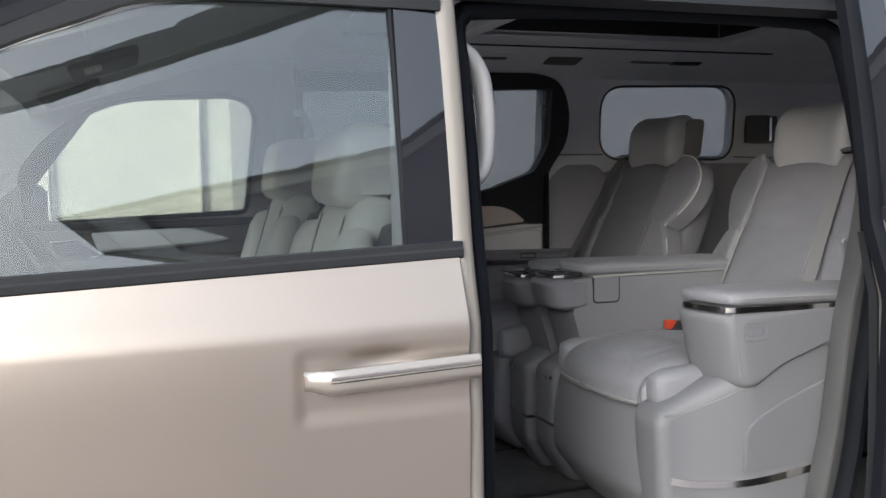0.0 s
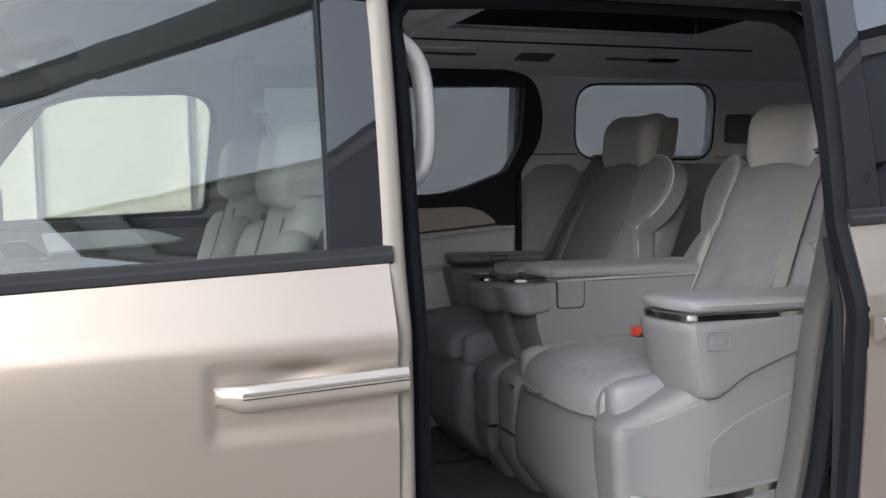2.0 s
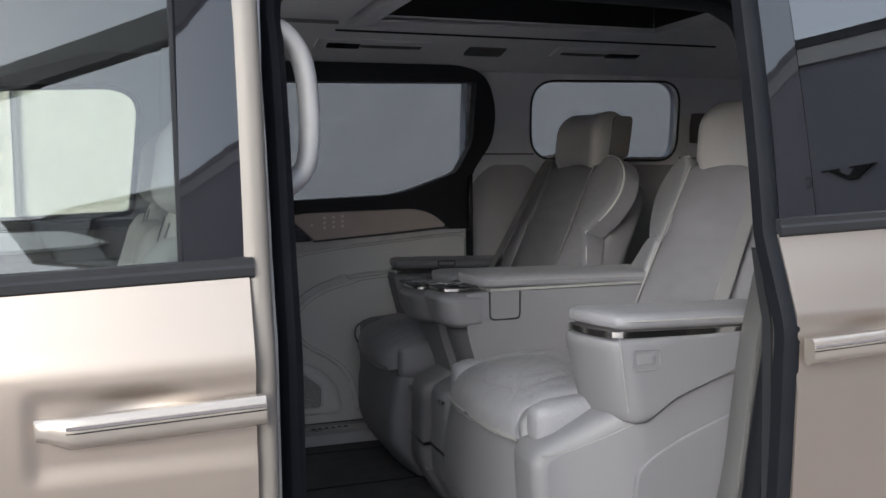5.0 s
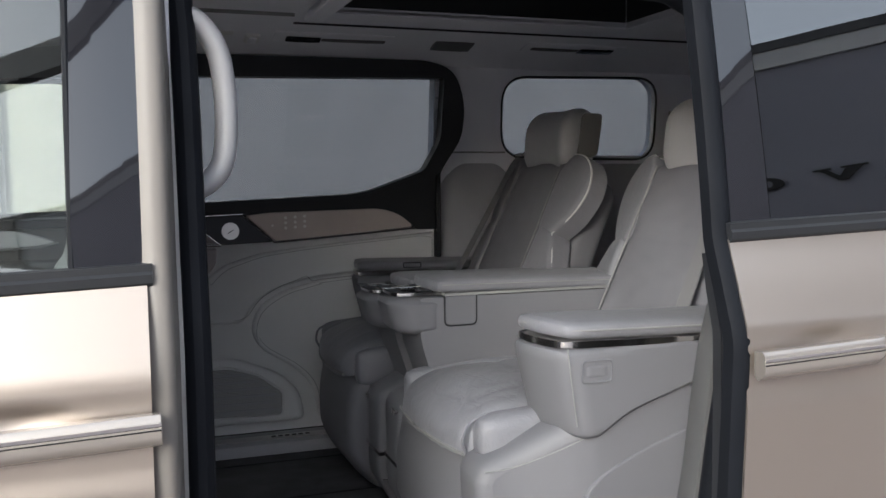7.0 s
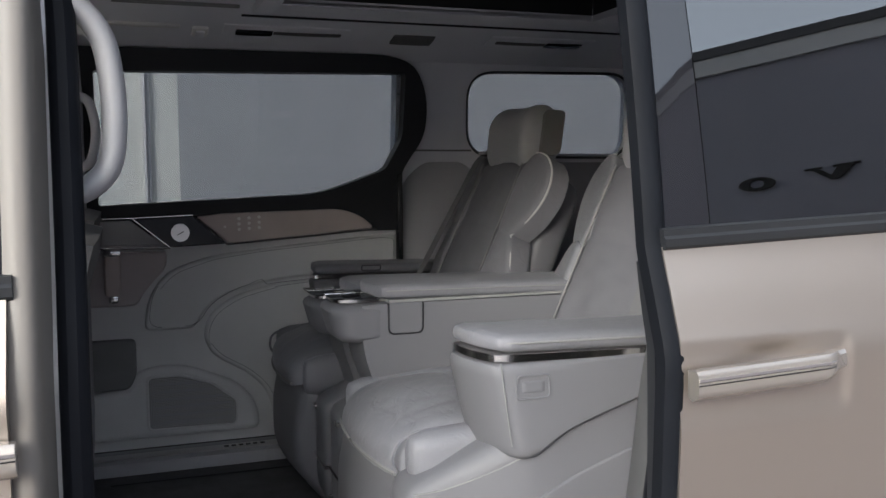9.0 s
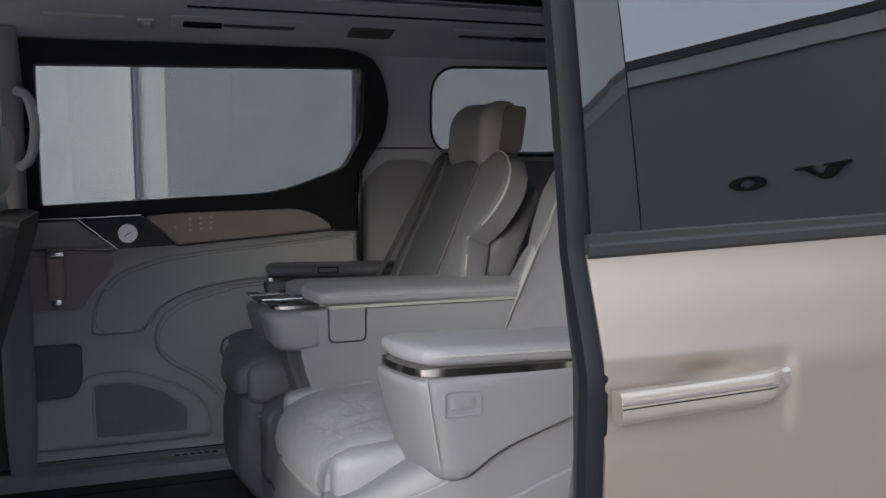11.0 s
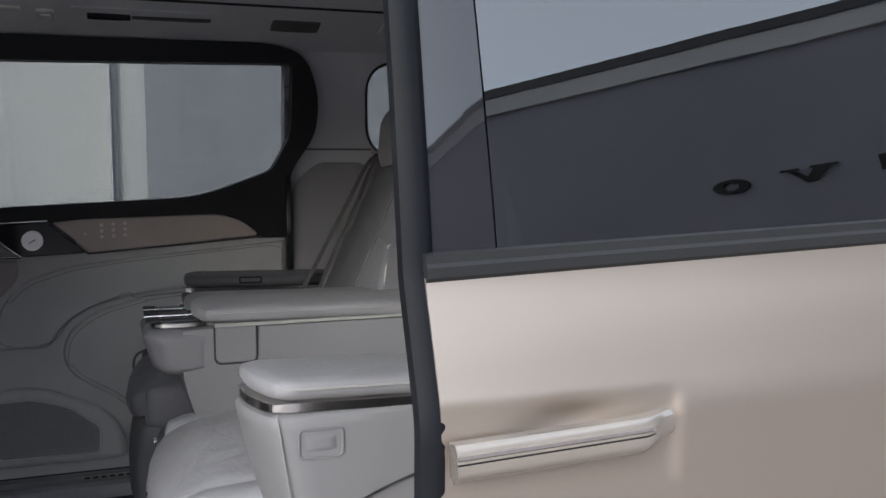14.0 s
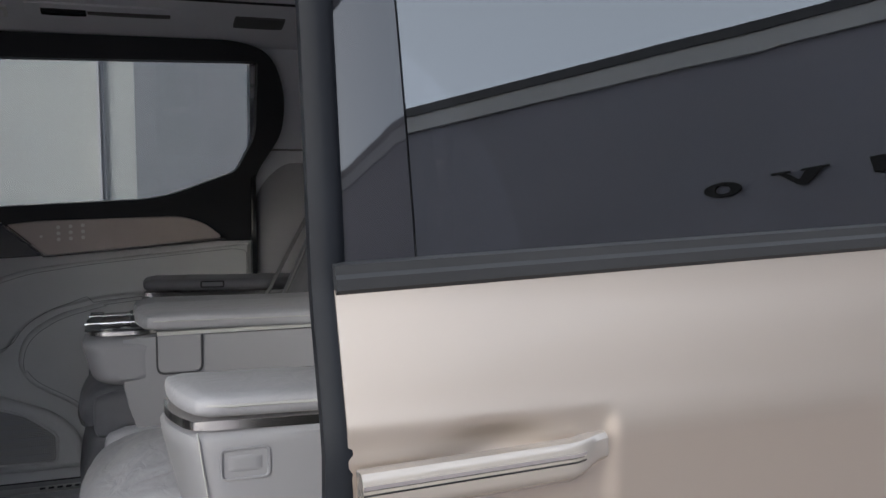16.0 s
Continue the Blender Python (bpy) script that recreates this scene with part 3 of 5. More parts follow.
def arched(zfun, x0, x1, nx, ys, thick, skip=None):
    """A sheet arched across the van; skip(x, y) leaves an opening."""
    bm = bmesh.new()
    xs = nx if hasattr(nx, "__len__") else np.linspace(x0, x1, nx)
    gr = [[bm.verts.new((x, MID + y, zfun(abs(y)))) for y in ys] for x in xs]
    for i in range(len(xs) - 1):
        for j in range(len(ys) - 1):
            if skip and skip((xs[i] + xs[i + 1]) / 2, (ys[j] + ys[j + 1]) / 2):
                continue
            bm.faces.new((gr[i][j], gr[i + 1][j], gr[i + 1][j + 1], gr[i][j + 1]))
    r = bmesh.ops.extrude_face_region(bm, geom=bm.faces[:])
    for v in r["geom"]:
        if isinstance(v, bmesh.types.BMVert):
            v.co.z += thick
    loose = [v for v in bm.verts if not v.link_faces]
    bmesh.ops.delete(bm, geom=loose, context='VERTS')
    return bm


SUN_X0, SUN_X1, SUN_Y = -0.27, 0.68, 0.365
RX = [-1.7, -1.3, -0.9, -0.6, SUN_X0, 0.0, 0.35, SUN_X1, 1.1, 1.7, 2.3]
RY = sorted([-SUN_Y, SUN_Y] + list(np.linspace(-0.90, 0.90, 33)))
in_sun = lambda x, y: SUN_X0 < x < SUN_X1 and abs(y) < SUN_Y
part("roof", arched(roof_z, 0, 0, RX, RY, 0.015, in_sun), BLACK_GLOSS, van, "black roof")
ceil_z = lerp_table([(0.0, 1.665), (0.40, 1.66), (0.46, 1.645), (0.52, 1.63), (0.60, 1.612), (0.68, 1.588), (0.735, 1.562)])
CY = sorted([-SUN_Y, SUN_Y] + list(np.linspace(-0.745, 0.745, 45)))
headliner = part("headliner", arched(ceil_z, 0, 0, RX, CY, 0.012, in_sun), HEADLINER, van, "grey cloth headliner")
for x0, x1, y0, y1 in ((SUN_X0 - 0.01, SUN_X0, -SUN_Y, SUN_Y), (SUN_X1, SUN_X1 + 0.01, -SUN_Y, SUN_Y), (SUN_X0, SUN_X1, SUN_Y, SUN_Y + 0.01), (SUN_X0, SUN_X1, -SUN_Y - 0.01, -SUN_Y)):
    part("sunroof_frame", soft_box(x0, x1, MID + y0, MID + y1, 1.655, 1.79, 0.002, (1, 1, 1)), BLACK_SATIN, van)
part("sunroof_pane", soft_box(SUN_X0 - 0.01, SUN_X1 + 0.01, MID - SUN_Y - 0.01, MID + SUN_Y + 0.01, 1.765, 1.77, 0.001, (1, 1, 1)), GLASS_ROOF, van, "dark sunroof glass")
part("sunroof_blind", soft_box(SUN_X0, SUN_X1, MID - SUN_Y, MID + 0.22, 1.715, 1.72, 0.002, (1, 1, 1)), MESHGREY, van, "dark roller blind")
rim = [(SUN_X0 - 0.02, SUN_Y + 0.02), (SUN_X1 + 0.02, SUN_Y + 0.02), (SUN_X1 + 0.02, -SUN_Y - 0.02), (SUN_X0 - 0.02, -SUN_Y - 0.02)]
rr = rounded(rim, 0.03)
part("sunroof_surround", sweep([(x, MID + y, 1.66) for x, y in rr], [(-0.02, -0.012), (0.02, -0.006), (0.02, 0.006), (-0.02, 0.006)], up=(0, 0, 1), closed=True), HEADLINER, van, "padded sunroof surround")
# front ceiling pocket
part("ceiling_beam", soft_box(-0.34, -0.28, MID - 0.5, MID + 0.44, 1.632, 1.668, 0.015, (2, 6, 2)), HEADLINER, van)
part("ceiling_panel", soft_box(-0.72, -0.36, MID - 0.4, MID + 0.33, 1.640, 1.668, 0.02, (3, 5, 2)), HEADLINER, van)
part("ceiling_panel_edge", soft_box(-0.70, -0.38, MID + 0.335, MID + 0.342, 1.634, 1.645, 0.002, (2, 1, 1)), STITCH, van)
part("side_module_seam", sweep([(x, MID + 0.475, ceil_z(0.475) - 0.001) for x in np.linspace(-0.36, 1.0, 16)], circle(0.0045, 6), up=(0, 0, 1)), BLACK_SATIN, van)


def overhead(x0, x1, y, w, drop, name, mat, label="", tilt=0.0, r=0.006):
    """A flat fitting let into the far slope of the ceiling."""
    z = ceil_z(y)
    sl = (ceil_z(y + 0.02) - ceil_z(y - 0.02)) / 0.04
    bm = soft_box(x0, x1, -w, w, -drop, 0.004, r, (4, 4, 2))
    for v in bm.verts:
        yy = v.co.y
        v.co = Vector((v.co.x, MID + y + yy, z + sl * yy + v.co.z))
    return part(name, bm, mat, van, label)


overhead(-0.402, -0.03, 0.58, 0.04, 0.006, "vent_surround", HEADLINER)
overhead(-0.366, -0.257, 0.585, 0.021, 0.010, "air_vent", BLACK_GLOSS, "black slot of the air vent")
overhead(-0.257, -0.053, 0.583, 0.013, 0.009, "vent_bar", TRIM_DARK)
overhead(0.42, 0.79, 0.58, 0.04, 0.006, "vent_surround", HEADLINER)
overhead(0.45, 0.625, 0.583, 0.013, 0.009, "vent_bar", TRIM_DARK)
overhead(0.625, 0.755, 0.585, 0.021, 0.010, "air_vent", BLACK_GLOSS, "black slot of the air vent")
overhead(0.11, 0.245, 0.60, 0.034, 0.007, "reading_lamp", MESHGREY, "grey speaker and reading lamp")
overhead(-0.487, -0.441, 0.60, 0.03, 0.010, "coat_hook", TRIM, "grey folding coat hook")
overhead(-0.478, -0.450, 0.60, 0.02, 0.015, "hook_flap", HEADLINER)
overhead(-0.72, -0.52, 0.57, 0.012, 0.007, "ceiling_light", TRIM)

# far side: closed sliding door seen from inside
win = rounded([(-0.76, 1.104), (-0.084, 1.133), (0.125, 1.209), (0.18, 1.311), (0.186, 1.518), (-0.76, 1.500)], [0.01, 0.07, 0.02, 0.03, 0.008, 0.008])


def inner(x, z):
    return 1.83 - 0.11 * max(0.0, z - 1.1)


far_door = part("far_door", panel([(-0.83, 0.355), (0.163, 0.355), (0.163, 1.02), (-0.83, 1.02)], [], inner, 0.08), TRIM, van, "grey trimmed door, closed")
dark = rounded([(-0.83, 1.015), (0.164, 1.008), (0.175, 1.195), (0.255, 1.315), (0.266, 1.43), (0.225, 1.545), (0.13, 1.575), (-0.83, 1.568)], [0, 0, 0.05, 0.04, 0.06, 0.06, 0.06, 0])
part("window_surround", panel(dark, [win], lambda x, z: inner(x, z) - 0.004, 0.06), BLACK_SATIN, far_door, "black window surround")
part("window_pane", panel(win, [], lambda x, z: inner(x, z) + 0.045, 0.004), GLASS_FAR, far_door, "dark privacy glass").visible_shadow = False
part("door_gap", slab([(0.165, 0.36), (0.178, 0.36), (0.178, 1.20), (0.165, 1.19)], 1.80, 1.84, 0.001), BLACK_GLOSS, far_door)
acc = rounded([(-0.478, 1.068), (-0.40, 1.076), (-0.03, 1.083), (0.035, 1.062), (0.085, 1.020), (-0.385, 0.984)], [0.005, 0, 0.03, 0.03, 0.02, 0.005])
part("accent_panel", slab(acc, 1.808, 1.835, 0.003), ACCENT, far_door, "rose beige accent panel")
part("accent_edge", sweep([(-0.487, 1.806, 1.068), (-0.39, 1.806, 0.981), (-0.10, 1.806, 1.001), (0.09, 1.806, 1.016)], circle(0.004, 8), up=(0, -1, 0)), CHROME, far_door, "chrome line")
part("switch_panel", slab(rounded([(-0.66, 1.064), (-0.49, 1.072), (-0.395, 0.982), (-0.56, 0.976)], 0.006), 1.806, 1.835, 0.003), BLACK_GLOSS, far_door, "gloss black switch panel")
part("accent_edge", sweep([(-0.665, 1.803, 1.066), (-0.56, 1.803, 0.977)], circle(0.002, 6), up=(0, -1, 0)), CHROME, far_door)
part("accent_edge", sweep([(-0.82, 1.803, 1.066), (-0.66, 1.803, 1.068), (-0.49, 1.803, 1.074)], circle(0.002, 6), up=(0, -1, 0)), CHROME, far_door)
knob = part("dial", sweep([(-0.529, 1.808, 1.021), (-0.529, 1.792, 1.021)], circle(0.027, 28), up=(0, 0, 1)), CHROME_SATIN, far_door, "round brushed metal dial")
part("dial_mark", sweep([(-0.538, 1.791, 1.014), (-0.52, 1.791, 1.025)], circle(0.0012, 6), up=(0, -1, 0)), BLACK_SATIN, knob)
part("tweeter_grille", slab(rounded([(-0.82, 1.058), (-0.672, 1.06), (-0.58, 0.985), (-0.82, 0.985)], 0.006), 1.812, 1.835, 0.003), GRILLE, far_door, "perforated metal grille")
part("accent_edge", sweep([(-0.82, 1.806, 0.981), (-0.56, 1.806, 0.975)], circle(0.004, 8), up=(0, -1, 0)), CHROME, far_door)
for i in range(3):
    for j in range(3):
        part("button", sweep([(-0.352 + 0.031 * i, 1.8085, 1.026 + 0.0165 * j + 0.002 * i), (-0.352 + 0.031 * i, 1.8065, 1.026 + 0.0165 * j + 0.002 * i)], circle(0.0052, 10), up=(0, 0, 1)), BADGE, far_door, "pale button mark")
part("button", sweep([(-0.395, 1.8085, 1.035), (-0.395, 1.8065, 1.035)], circle(0.004, 10), up=(0, 0, 1)), BADGE, far_door)
up_b = [(-0.643, 0.722), (-0.628, 0.83), (-0.565, 0.905), (-0.44, 0.946), (-0.25, 0.966), (0.155, 1.0), (0.155, 0.865), (-0.1, 0.872), (-0.25, 0.862), (-0.38, 0.832), (-0.46, 0.785), (-0.495, 0.722)]
part("upper_bolster", slab(rounded(up_b, [0.025, 0.05, 0.04, 0.05, 0.05, 0, 0, 0.05, 0.05, 0.04, 0.04, 0.025]), 1.808, 1.84, 0.009, 3), TRIM, far_door, "padded grey leather bolster")
mid_b = [(-0.47, 0.69), (-0.45, 0.765), (-0.37, 0.818), (-0.24, 0.85), (-0.1, 0.862), (0.155, 0.856), (0.155, 0.42), (-0.25, 0.38), (-0.27, 0.50), (-0.33, 0.565), (-0.44, 0.63)]
part("lower_bolster", slab(rounded(mid_b, [0.03, 0.04, 0.04, 0.05, 0.05, 0, 0, 0.02, 0.05, 0.04, 0.04]), 1.815, 1.84, 0.010, 3), TRIM, far_door, "grey leather door card")
left_b = [(-0.83, 0.965), (-0.57, 0.965), (-0.57, 0.915), (-0.64, 0.84), (-0.66, 0.80), (-0.83, 0.80)]
part("corner_pad", slab(rounded(left_b, [0, 0.01, 0.03, 0.04, 0.02, 0]), 1.818, 1.84, 0.008, 2), ACCENT_DULL, far_door, "brownish grey pad")
house = [(-0.83, 0.39), (-0.83, 0.535), (-0.70, 0.545), (-0.665, 0.60), (-0.60, 0.612), (-0.52, 0.608), (-0.38, 0.55), (-0.315, 0.485), (-0.30, 0.39)]
housing = part("speaker_housing", slab(rounded(house, [0, 0, 0.03, 0.03, 0.03, 0.03, 0.04, 0.04, 0.03]), 1.795, 1.84, 0.018, 3), TRIM, far_door, "moulded grey speaker housing")
grl = rounded([(-0.640, 0.418), (-0.640, 0.582), (-0.545, 0.584), (-0.45, 0.552), (-0.372, 0.49), (-0.376, 0.415)], 0.018)
part("speaker_grille", slab(grl, 1.791, 1.80, 0.003), GRILLE, housing, "perforated speaker grille")
for i in range(6):
    z = 0.438 + 0.024 * i
    x1 = min(-0.382, -0.39 - max(0.0, z - 0.49) * 1.35)
    part("grille_rib", soft_box(-0.628, x1, 1.7885, 1.793, z - 0.0045, z + 0.0045, 0.002, (2, 1, 1)), CLOTH_DARKENED, housing, "grey rib of the speaker grille")
part("grille_rim", sweep([(x, 1.791, z) for x, z in grl], circle(0.004, 6), up=(0, -1, 0), closed=True), TRIM, housing)
for ol, y in ((up_b, 1.8085), (mid_b, 1.8155)):
    cx, cz = sum(p[0] for p in ol) / len(ol), sum(p[1] for p in ol) / len(ol)
    part("bolster_seam", sweep([(x + 0.012 * (1 if x < cx else -1) * (x < 0.14), y, z + 0.010 * (1 if z < cz else -1)) for x, z in rounded(ol, 0.04) if x < 0.15], circle(0.0010, 5), up=(0, -1, 0)), STITCH, far_door)
# no hollow: a dark slab stands in for the shade inside the pocket
pk = rounded([(-0.83, 0.545), (-0.685, 0.548), (-0.668, 0.60), (-0.668, 0.70), (-0.83, 0.70)], [0, 0.02, 0.01, 0.02, 0])
part("pocket", slab(pk, 1.80, 1.835, 0.006), STITCH, far_door, "dark slab for the shaded door pocket")
part("pull_grip", soft_box(-0.75, -0.703, 1.775, 1.822, 0.835, 0.975, 0.012, (4, 4, 5)), ACCENT, far_door, "rose metal door pull")
part("pull_cap", soft_box(-0.752, -0.701, 1.772, 1.822, 0.955, 0.978, 0.008, (3, 3, 3)), CHROME, far_door, "chrome cap")
part("pull_cap", soft_box(-0.74, -0.712, 1.78, 1.822, 0.815, 0.838, 0.006, (3, 3, 3)), CHROME, far_door)
part("sill_plate", soft_box(-1.0, 0.25, 1.70, 1.84, 0.30, 0.352, 0.012, (6, 3, 3)), CLOTH_DARKENED, van, "grey door sill")
part("sill_strip", soft_box(-0.9, 0.2, 1.735, 1.785, 0.351, 0.355, 0.002, (1, 1, 1)), CHROME_SATIN, van, "brushed metal sill plate")
for i in range(6):
    part("sill_mark", soft_box(-0.42 + 0.022 * i, -0.406 + 0.022 * i, 1.754, 1.766, 0.3545, 0.3565, 0.0005, (1, 1, 1)), BLACK_SATIN, van)
part("floor", soft_box(-2.2, 2.3, 0.12, 2.03, 0.24, 0.318, 0.01, (1, 1, 1)), CARPET, van, "charcoal carpet floor")
for y in (1.30, 1.62):
    part("seat_rail", soft_box(-0.75, 0.9, y - 0.012, y + 0.012, 0.317, 0.322, 0.002, (1, 1, 1)), BLACK_SATIN, van)
for y in (0.55, 0.88):
    part("seat_rail", soft_box(-0.75, 0.9, y - 0.012, y + 0.012, 0.317, 0.322, 0.002, (1, 1, 1)), BLACK_SATIN, van)
part("near_sill", soft_box(-0.80, 0.12, 0.10, 0.26, 0.24, 0.335, 0.015, (3, 3, 3)), BLACK_SATIN, van)

# far side: rear pillar and quarter window
qwin = rounded([(0.425, 1.252), (1.05, 1.245), (1.045, 1.547), (0.418, 1.535)], [0.10, 0.09, 0.09, 0.10], 8)


def rearwall(x, z):
    return 1.875 - 0.11 * max(0.0, z - 1.1)


part("rear_side_trim", panel([(0.17, 0.32), (2.3, 0.32), (2.3, 1.60), (0.17, 1.60)], [qwin], rearwall, 0.06, 0.03), HEADLINER, van, "grey rear side trim")
part("lower_side_trim", soft_box(0.40, 2.2, 1.812, 1.93, 0.32, 1.262, (0.03, 0.05, 0.02), (10, 10, 30), lambda p: (p.x, p.y + 0.052 * step(1.06, 1.262, p.z), p.z)), CLOTH_DARKENED, van, "padded trim below the quarter window")
part("pillar_bulge", soft_box(0.182, 0.50, 1.785, 1.95, 0.32, 1.264, (0.12, 0.075, 0.01), (24, 12, 30), lambda p: (p.x, p.y + 0.078 * step(1.02, 1.262, p.z), p.z)), CLOTH_DARKENED, van, "rounded pillar trim")
part("quarter_pane", panel(qwin, [], lambda x, z: rearwall(x, z) + 0.03, 0.004), GLASS_FAR, van, "dark quarter window").visible_shadow = False
part("quarter_seal", sweep([(x, rearwall(x, z) + 0.002, z) for x, z in qwin], circle(0.005, 6), up=(0, -1, 0), closed=True), BLACK_SATIN, van)
for i in range(5):
    part("glass_mark", soft_box(0.955 + 0.011 * i, 0.962 + 0.011 * i, 1.884, 1.886, 1.272, 1.276, 0.0004, (1, 1, 1)), BLACK_SATIN, van)
part("trim_seam", sweep([(x, rearwall(x, 1.245) - 0.002, 1.262 - 0.02 * abs(x - 0.75)) for x in np.linspace(1.06, 1.9, 10)], circle(0.003, 6), up=(0, -1, 0)), STITCH, van)
part("trim_seam", sweep([(x, rearwall(x, 1.272) - 0.002, 1.272) for x in np.linspace(0.23, 0.44, 6)], circle(0.003, 6), up=(0, -1, 0)), STITCH, van)
part("tail_speaker", soft_box(1.10, 1.26, 1.825, 1.86, 1.31, 1.43, 0.012, (3, 2, 3)), TRIM_DARK, van, "dark rear speaker")
part("tail_strip", soft_box(1.205, 1.22, 1.815, 1.83, 1.32, 1.42, 0.004, (1, 1, 1)), CHROME, van, "chrome strip")
part("tailgate_trim", panel([(0.2, 0.32), (1.95, 0.32), (1.9, 1.64), (0.25, 1.64)], [rounded([(0.40, 1.15), (1.75, 1.15), (1.70, 1.5), (0.45, 1.5)], 0.1)], lambda x, z: 0.0, 0.05), MESHGREY, van).matrix_local = Matrix(((0, 1, 0, 2.15), (1, 0, 0, 0), (0, 0, 1, 0), (0, 0, 0, 1)))

# front row surroundings
fwin = rounded([(-1.655, 1.065), (-0.962, 1.088), (-0.925, 1.43), (-0.985, 1.476), (-1.374, 1.462), (-1.564, 1.352), (-1.66, 1.235)], [0.01, 0.03, 0.05, 0.06, 0.12, 0.08, 0.04])
far_front = part("far_front_door", panel([(-2.0, 0.34), (-0.835, 0.34), (-0.835, 1.60), (-2.0, 1.60)], [fwin], lambda x, z: 1.80 - 0.11 * max(0, z - 1.1), 0.06), CLOTH_DARKENED, van, "front passenger door, closed")
part("window_pane", panel(fwin, [], lambda x, z: 1.84 - 0.11 * max(0, z - 1.1), 0.004), GLASS_FRONT, far_front, "clear glass").visible_shadow = False
part("window_lip", sweep([(x, 1.797 - 0.11 * max(0, z - 1.1), z) for x, z in fwin], circle(0.009, 8), up=(0, -1, 0), closed=True), BLACK_SATIN, far_front)
part("door_top_pad", soft_box(-1.75, -0.84, 1.76, 1.80, 1.045, 1.072, 0.01, (6, 2, 2)), BLACK_SATIN, far_front)
part("accent_panel", slab(rounded([(-1.46, 1.035), (-1.15, 1.043), (-1.03, 1.005), (-1.08, 0.995), (-1.44, 0.975)], [0.01, 0.05, 0.02, 0, 0.01]), 1.765, 1.80, 0.005), HEADLINER, far_front, "pale accent panel")
part("door_pull", slab(rounded([(-1.58, 1.01), (-1.50, 1.015), (-1.43, 0.965), (-1.56, 0.965)], 0.015), 1.755, 1.80, 0.006), BLACK_GLOSS, far_front)
part("armrest_pad", soft_box(-1.62, -0.86, 1.72, 1.80, 0.90, 0.955, 0.02, (6, 3, 3)), TRIM_DARK, far_front)
part("door_card", soft_box(-1.75, -0.84, 1.776, 1.798, 0.36, 1.046, 0.008, (2, 1, 2)), TRIM_DARK, far_front, "charcoal door card")
part("accent_edge", tube([(-1.46, 1.764, 0.972), (-1.25, 1.764, 0.982), (-1.08, 1.764, 0.992), (-1.03, 1.764, 1.003)], 0.003, 6), CHROME_SATIN, far_front)
part("pull_edge", tube([(-1.58, 1.753, 1.012), (-1.50, 1.753, 1.016), (-1.43, 1.753, 0.966), (-1.46, 1.753, 0.958)], 0.0025, 6), CHROME_SATIN, far_front)
part("pillar_cap", slab(rounded([(-1.75, 1.07), (-1.655, 1.07), (-1.66, 1.20), (-1.75, 1.12)], 0.01), 1.775, 1.80, 0.004), TRIM_DARK, far_front, "dark mirror corner trim")
part("far_pillar_trim", soft_box(-0.87, -0.79, 1.72, 1.80, 0.34, 1.60, 0.025, (4, 4, 8)), CLOTH_DARKENED, van)
fgp = [(-0.80, 1.71, 1.42), (-0.77, 1.69, 1.40), (-0.755, 1.685, 1.32), (-0.77, 1.69, 1.24), (-0.80, 1.71, 1.215)]
part("grab_handle", sweep(smooth_path(fgp), circle(0.013, 10), up=(0, -1, 0)), HEADLINER, van, "cream assist grip")
fc = bmesh.new()
bmesh.ops.create_grid(fc, x_segments=14, y_segments=16, size=1)
for v in fc.verts:
    x, y = -1.24 + 0.38 * v.co.x, 0.72 * v.co.y
    v.co = Vector((x, MID + y, min(1.60, 1.60 + 0.30 * (x + 1.05)) - 0.035 * (y / 0.72) ** 6))
r = bmesh.ops.extrude_face_region(fc, geom=fc.faces[:])
for v in r["geom"]:
    if isinstance(v, bmesh.types.BMVert):
        v.co.z += 0.012
front_ceiling = part("front_headliner", fc, HEADLINER, van, "grey cloth ceiling over the front row")
console = part("overhead_console", soft_box(-1.46, -1.30, MID - 0.13, MID + 0.13, -0.018, 0.012, 0.012, (4, 6, 3), lambda p: (p.x, p.y, p.z + 1.592 + 0.30 * (p.x + 1.05))), TRIM_DARK, front_ceiling, "dark overhead console")
part("lamp_lens", soft_box(-1.425, -1.385, MID - 0.12, MID - 0.03, -0.024, -0.012, 0.005, (3, 4, 2), lambda p: (p.x, p.y, p.z + 1.592 + 0.30 * (p.x + 1.05))), BADGE, front_ceiling, "white reading lamp lens")
for y0 in (0.45, 1.32):
    part("sun_visor", soft_box(-1.56, -1.40, y0, y0 + 0.38, -0.014, 0.004, 0.007, (4, 6, 2), lambda p: (p.x, p.y, p.z + 1.588 + 0.30 * (p.x + 1.05))), CLOTH_DARKENED, front_ceiling, "folded grey sun visor")
part("dashboard", soft_box(-2.25, -1.74, 0.25, 1.85, 0.7, 1.02, 0.06, (5, 8, 5)), BLACK_SATIN, van, "dark dashboard")
ring = [(-1.487 - 0.095 * math.sin(a), 0.70 + 0.19 * math.cos(a), 0.972 + 0.165 * math.sin(a)) for a in np.linspace(0, 2 * math.pi, 33)[:-1]]
wheel = part("steering_wheel", sweep(ring, circle(0.017, 10), up=(1, 0, 0.3), closed=True), BLACK_SATIN, van, "black steering wheel")
part("wheel_hub", soft_box(-1.53, -1.47, 0.63, 0.77, 0.92, 1.03, 0.03, (4, 4, 4)), BLACK_SATIN, wheel)
part("wheel_spoke", soft_box(-1.50, -1.475, 0.515, 0.885, 0.955, 0.99, 0.01, (2, 6, 2)), BLACK_SATIN, wheel)
ws = bmesh.new()
bmesh.ops.create_grid(ws, x_segments=6, y_segments=6, size=1)
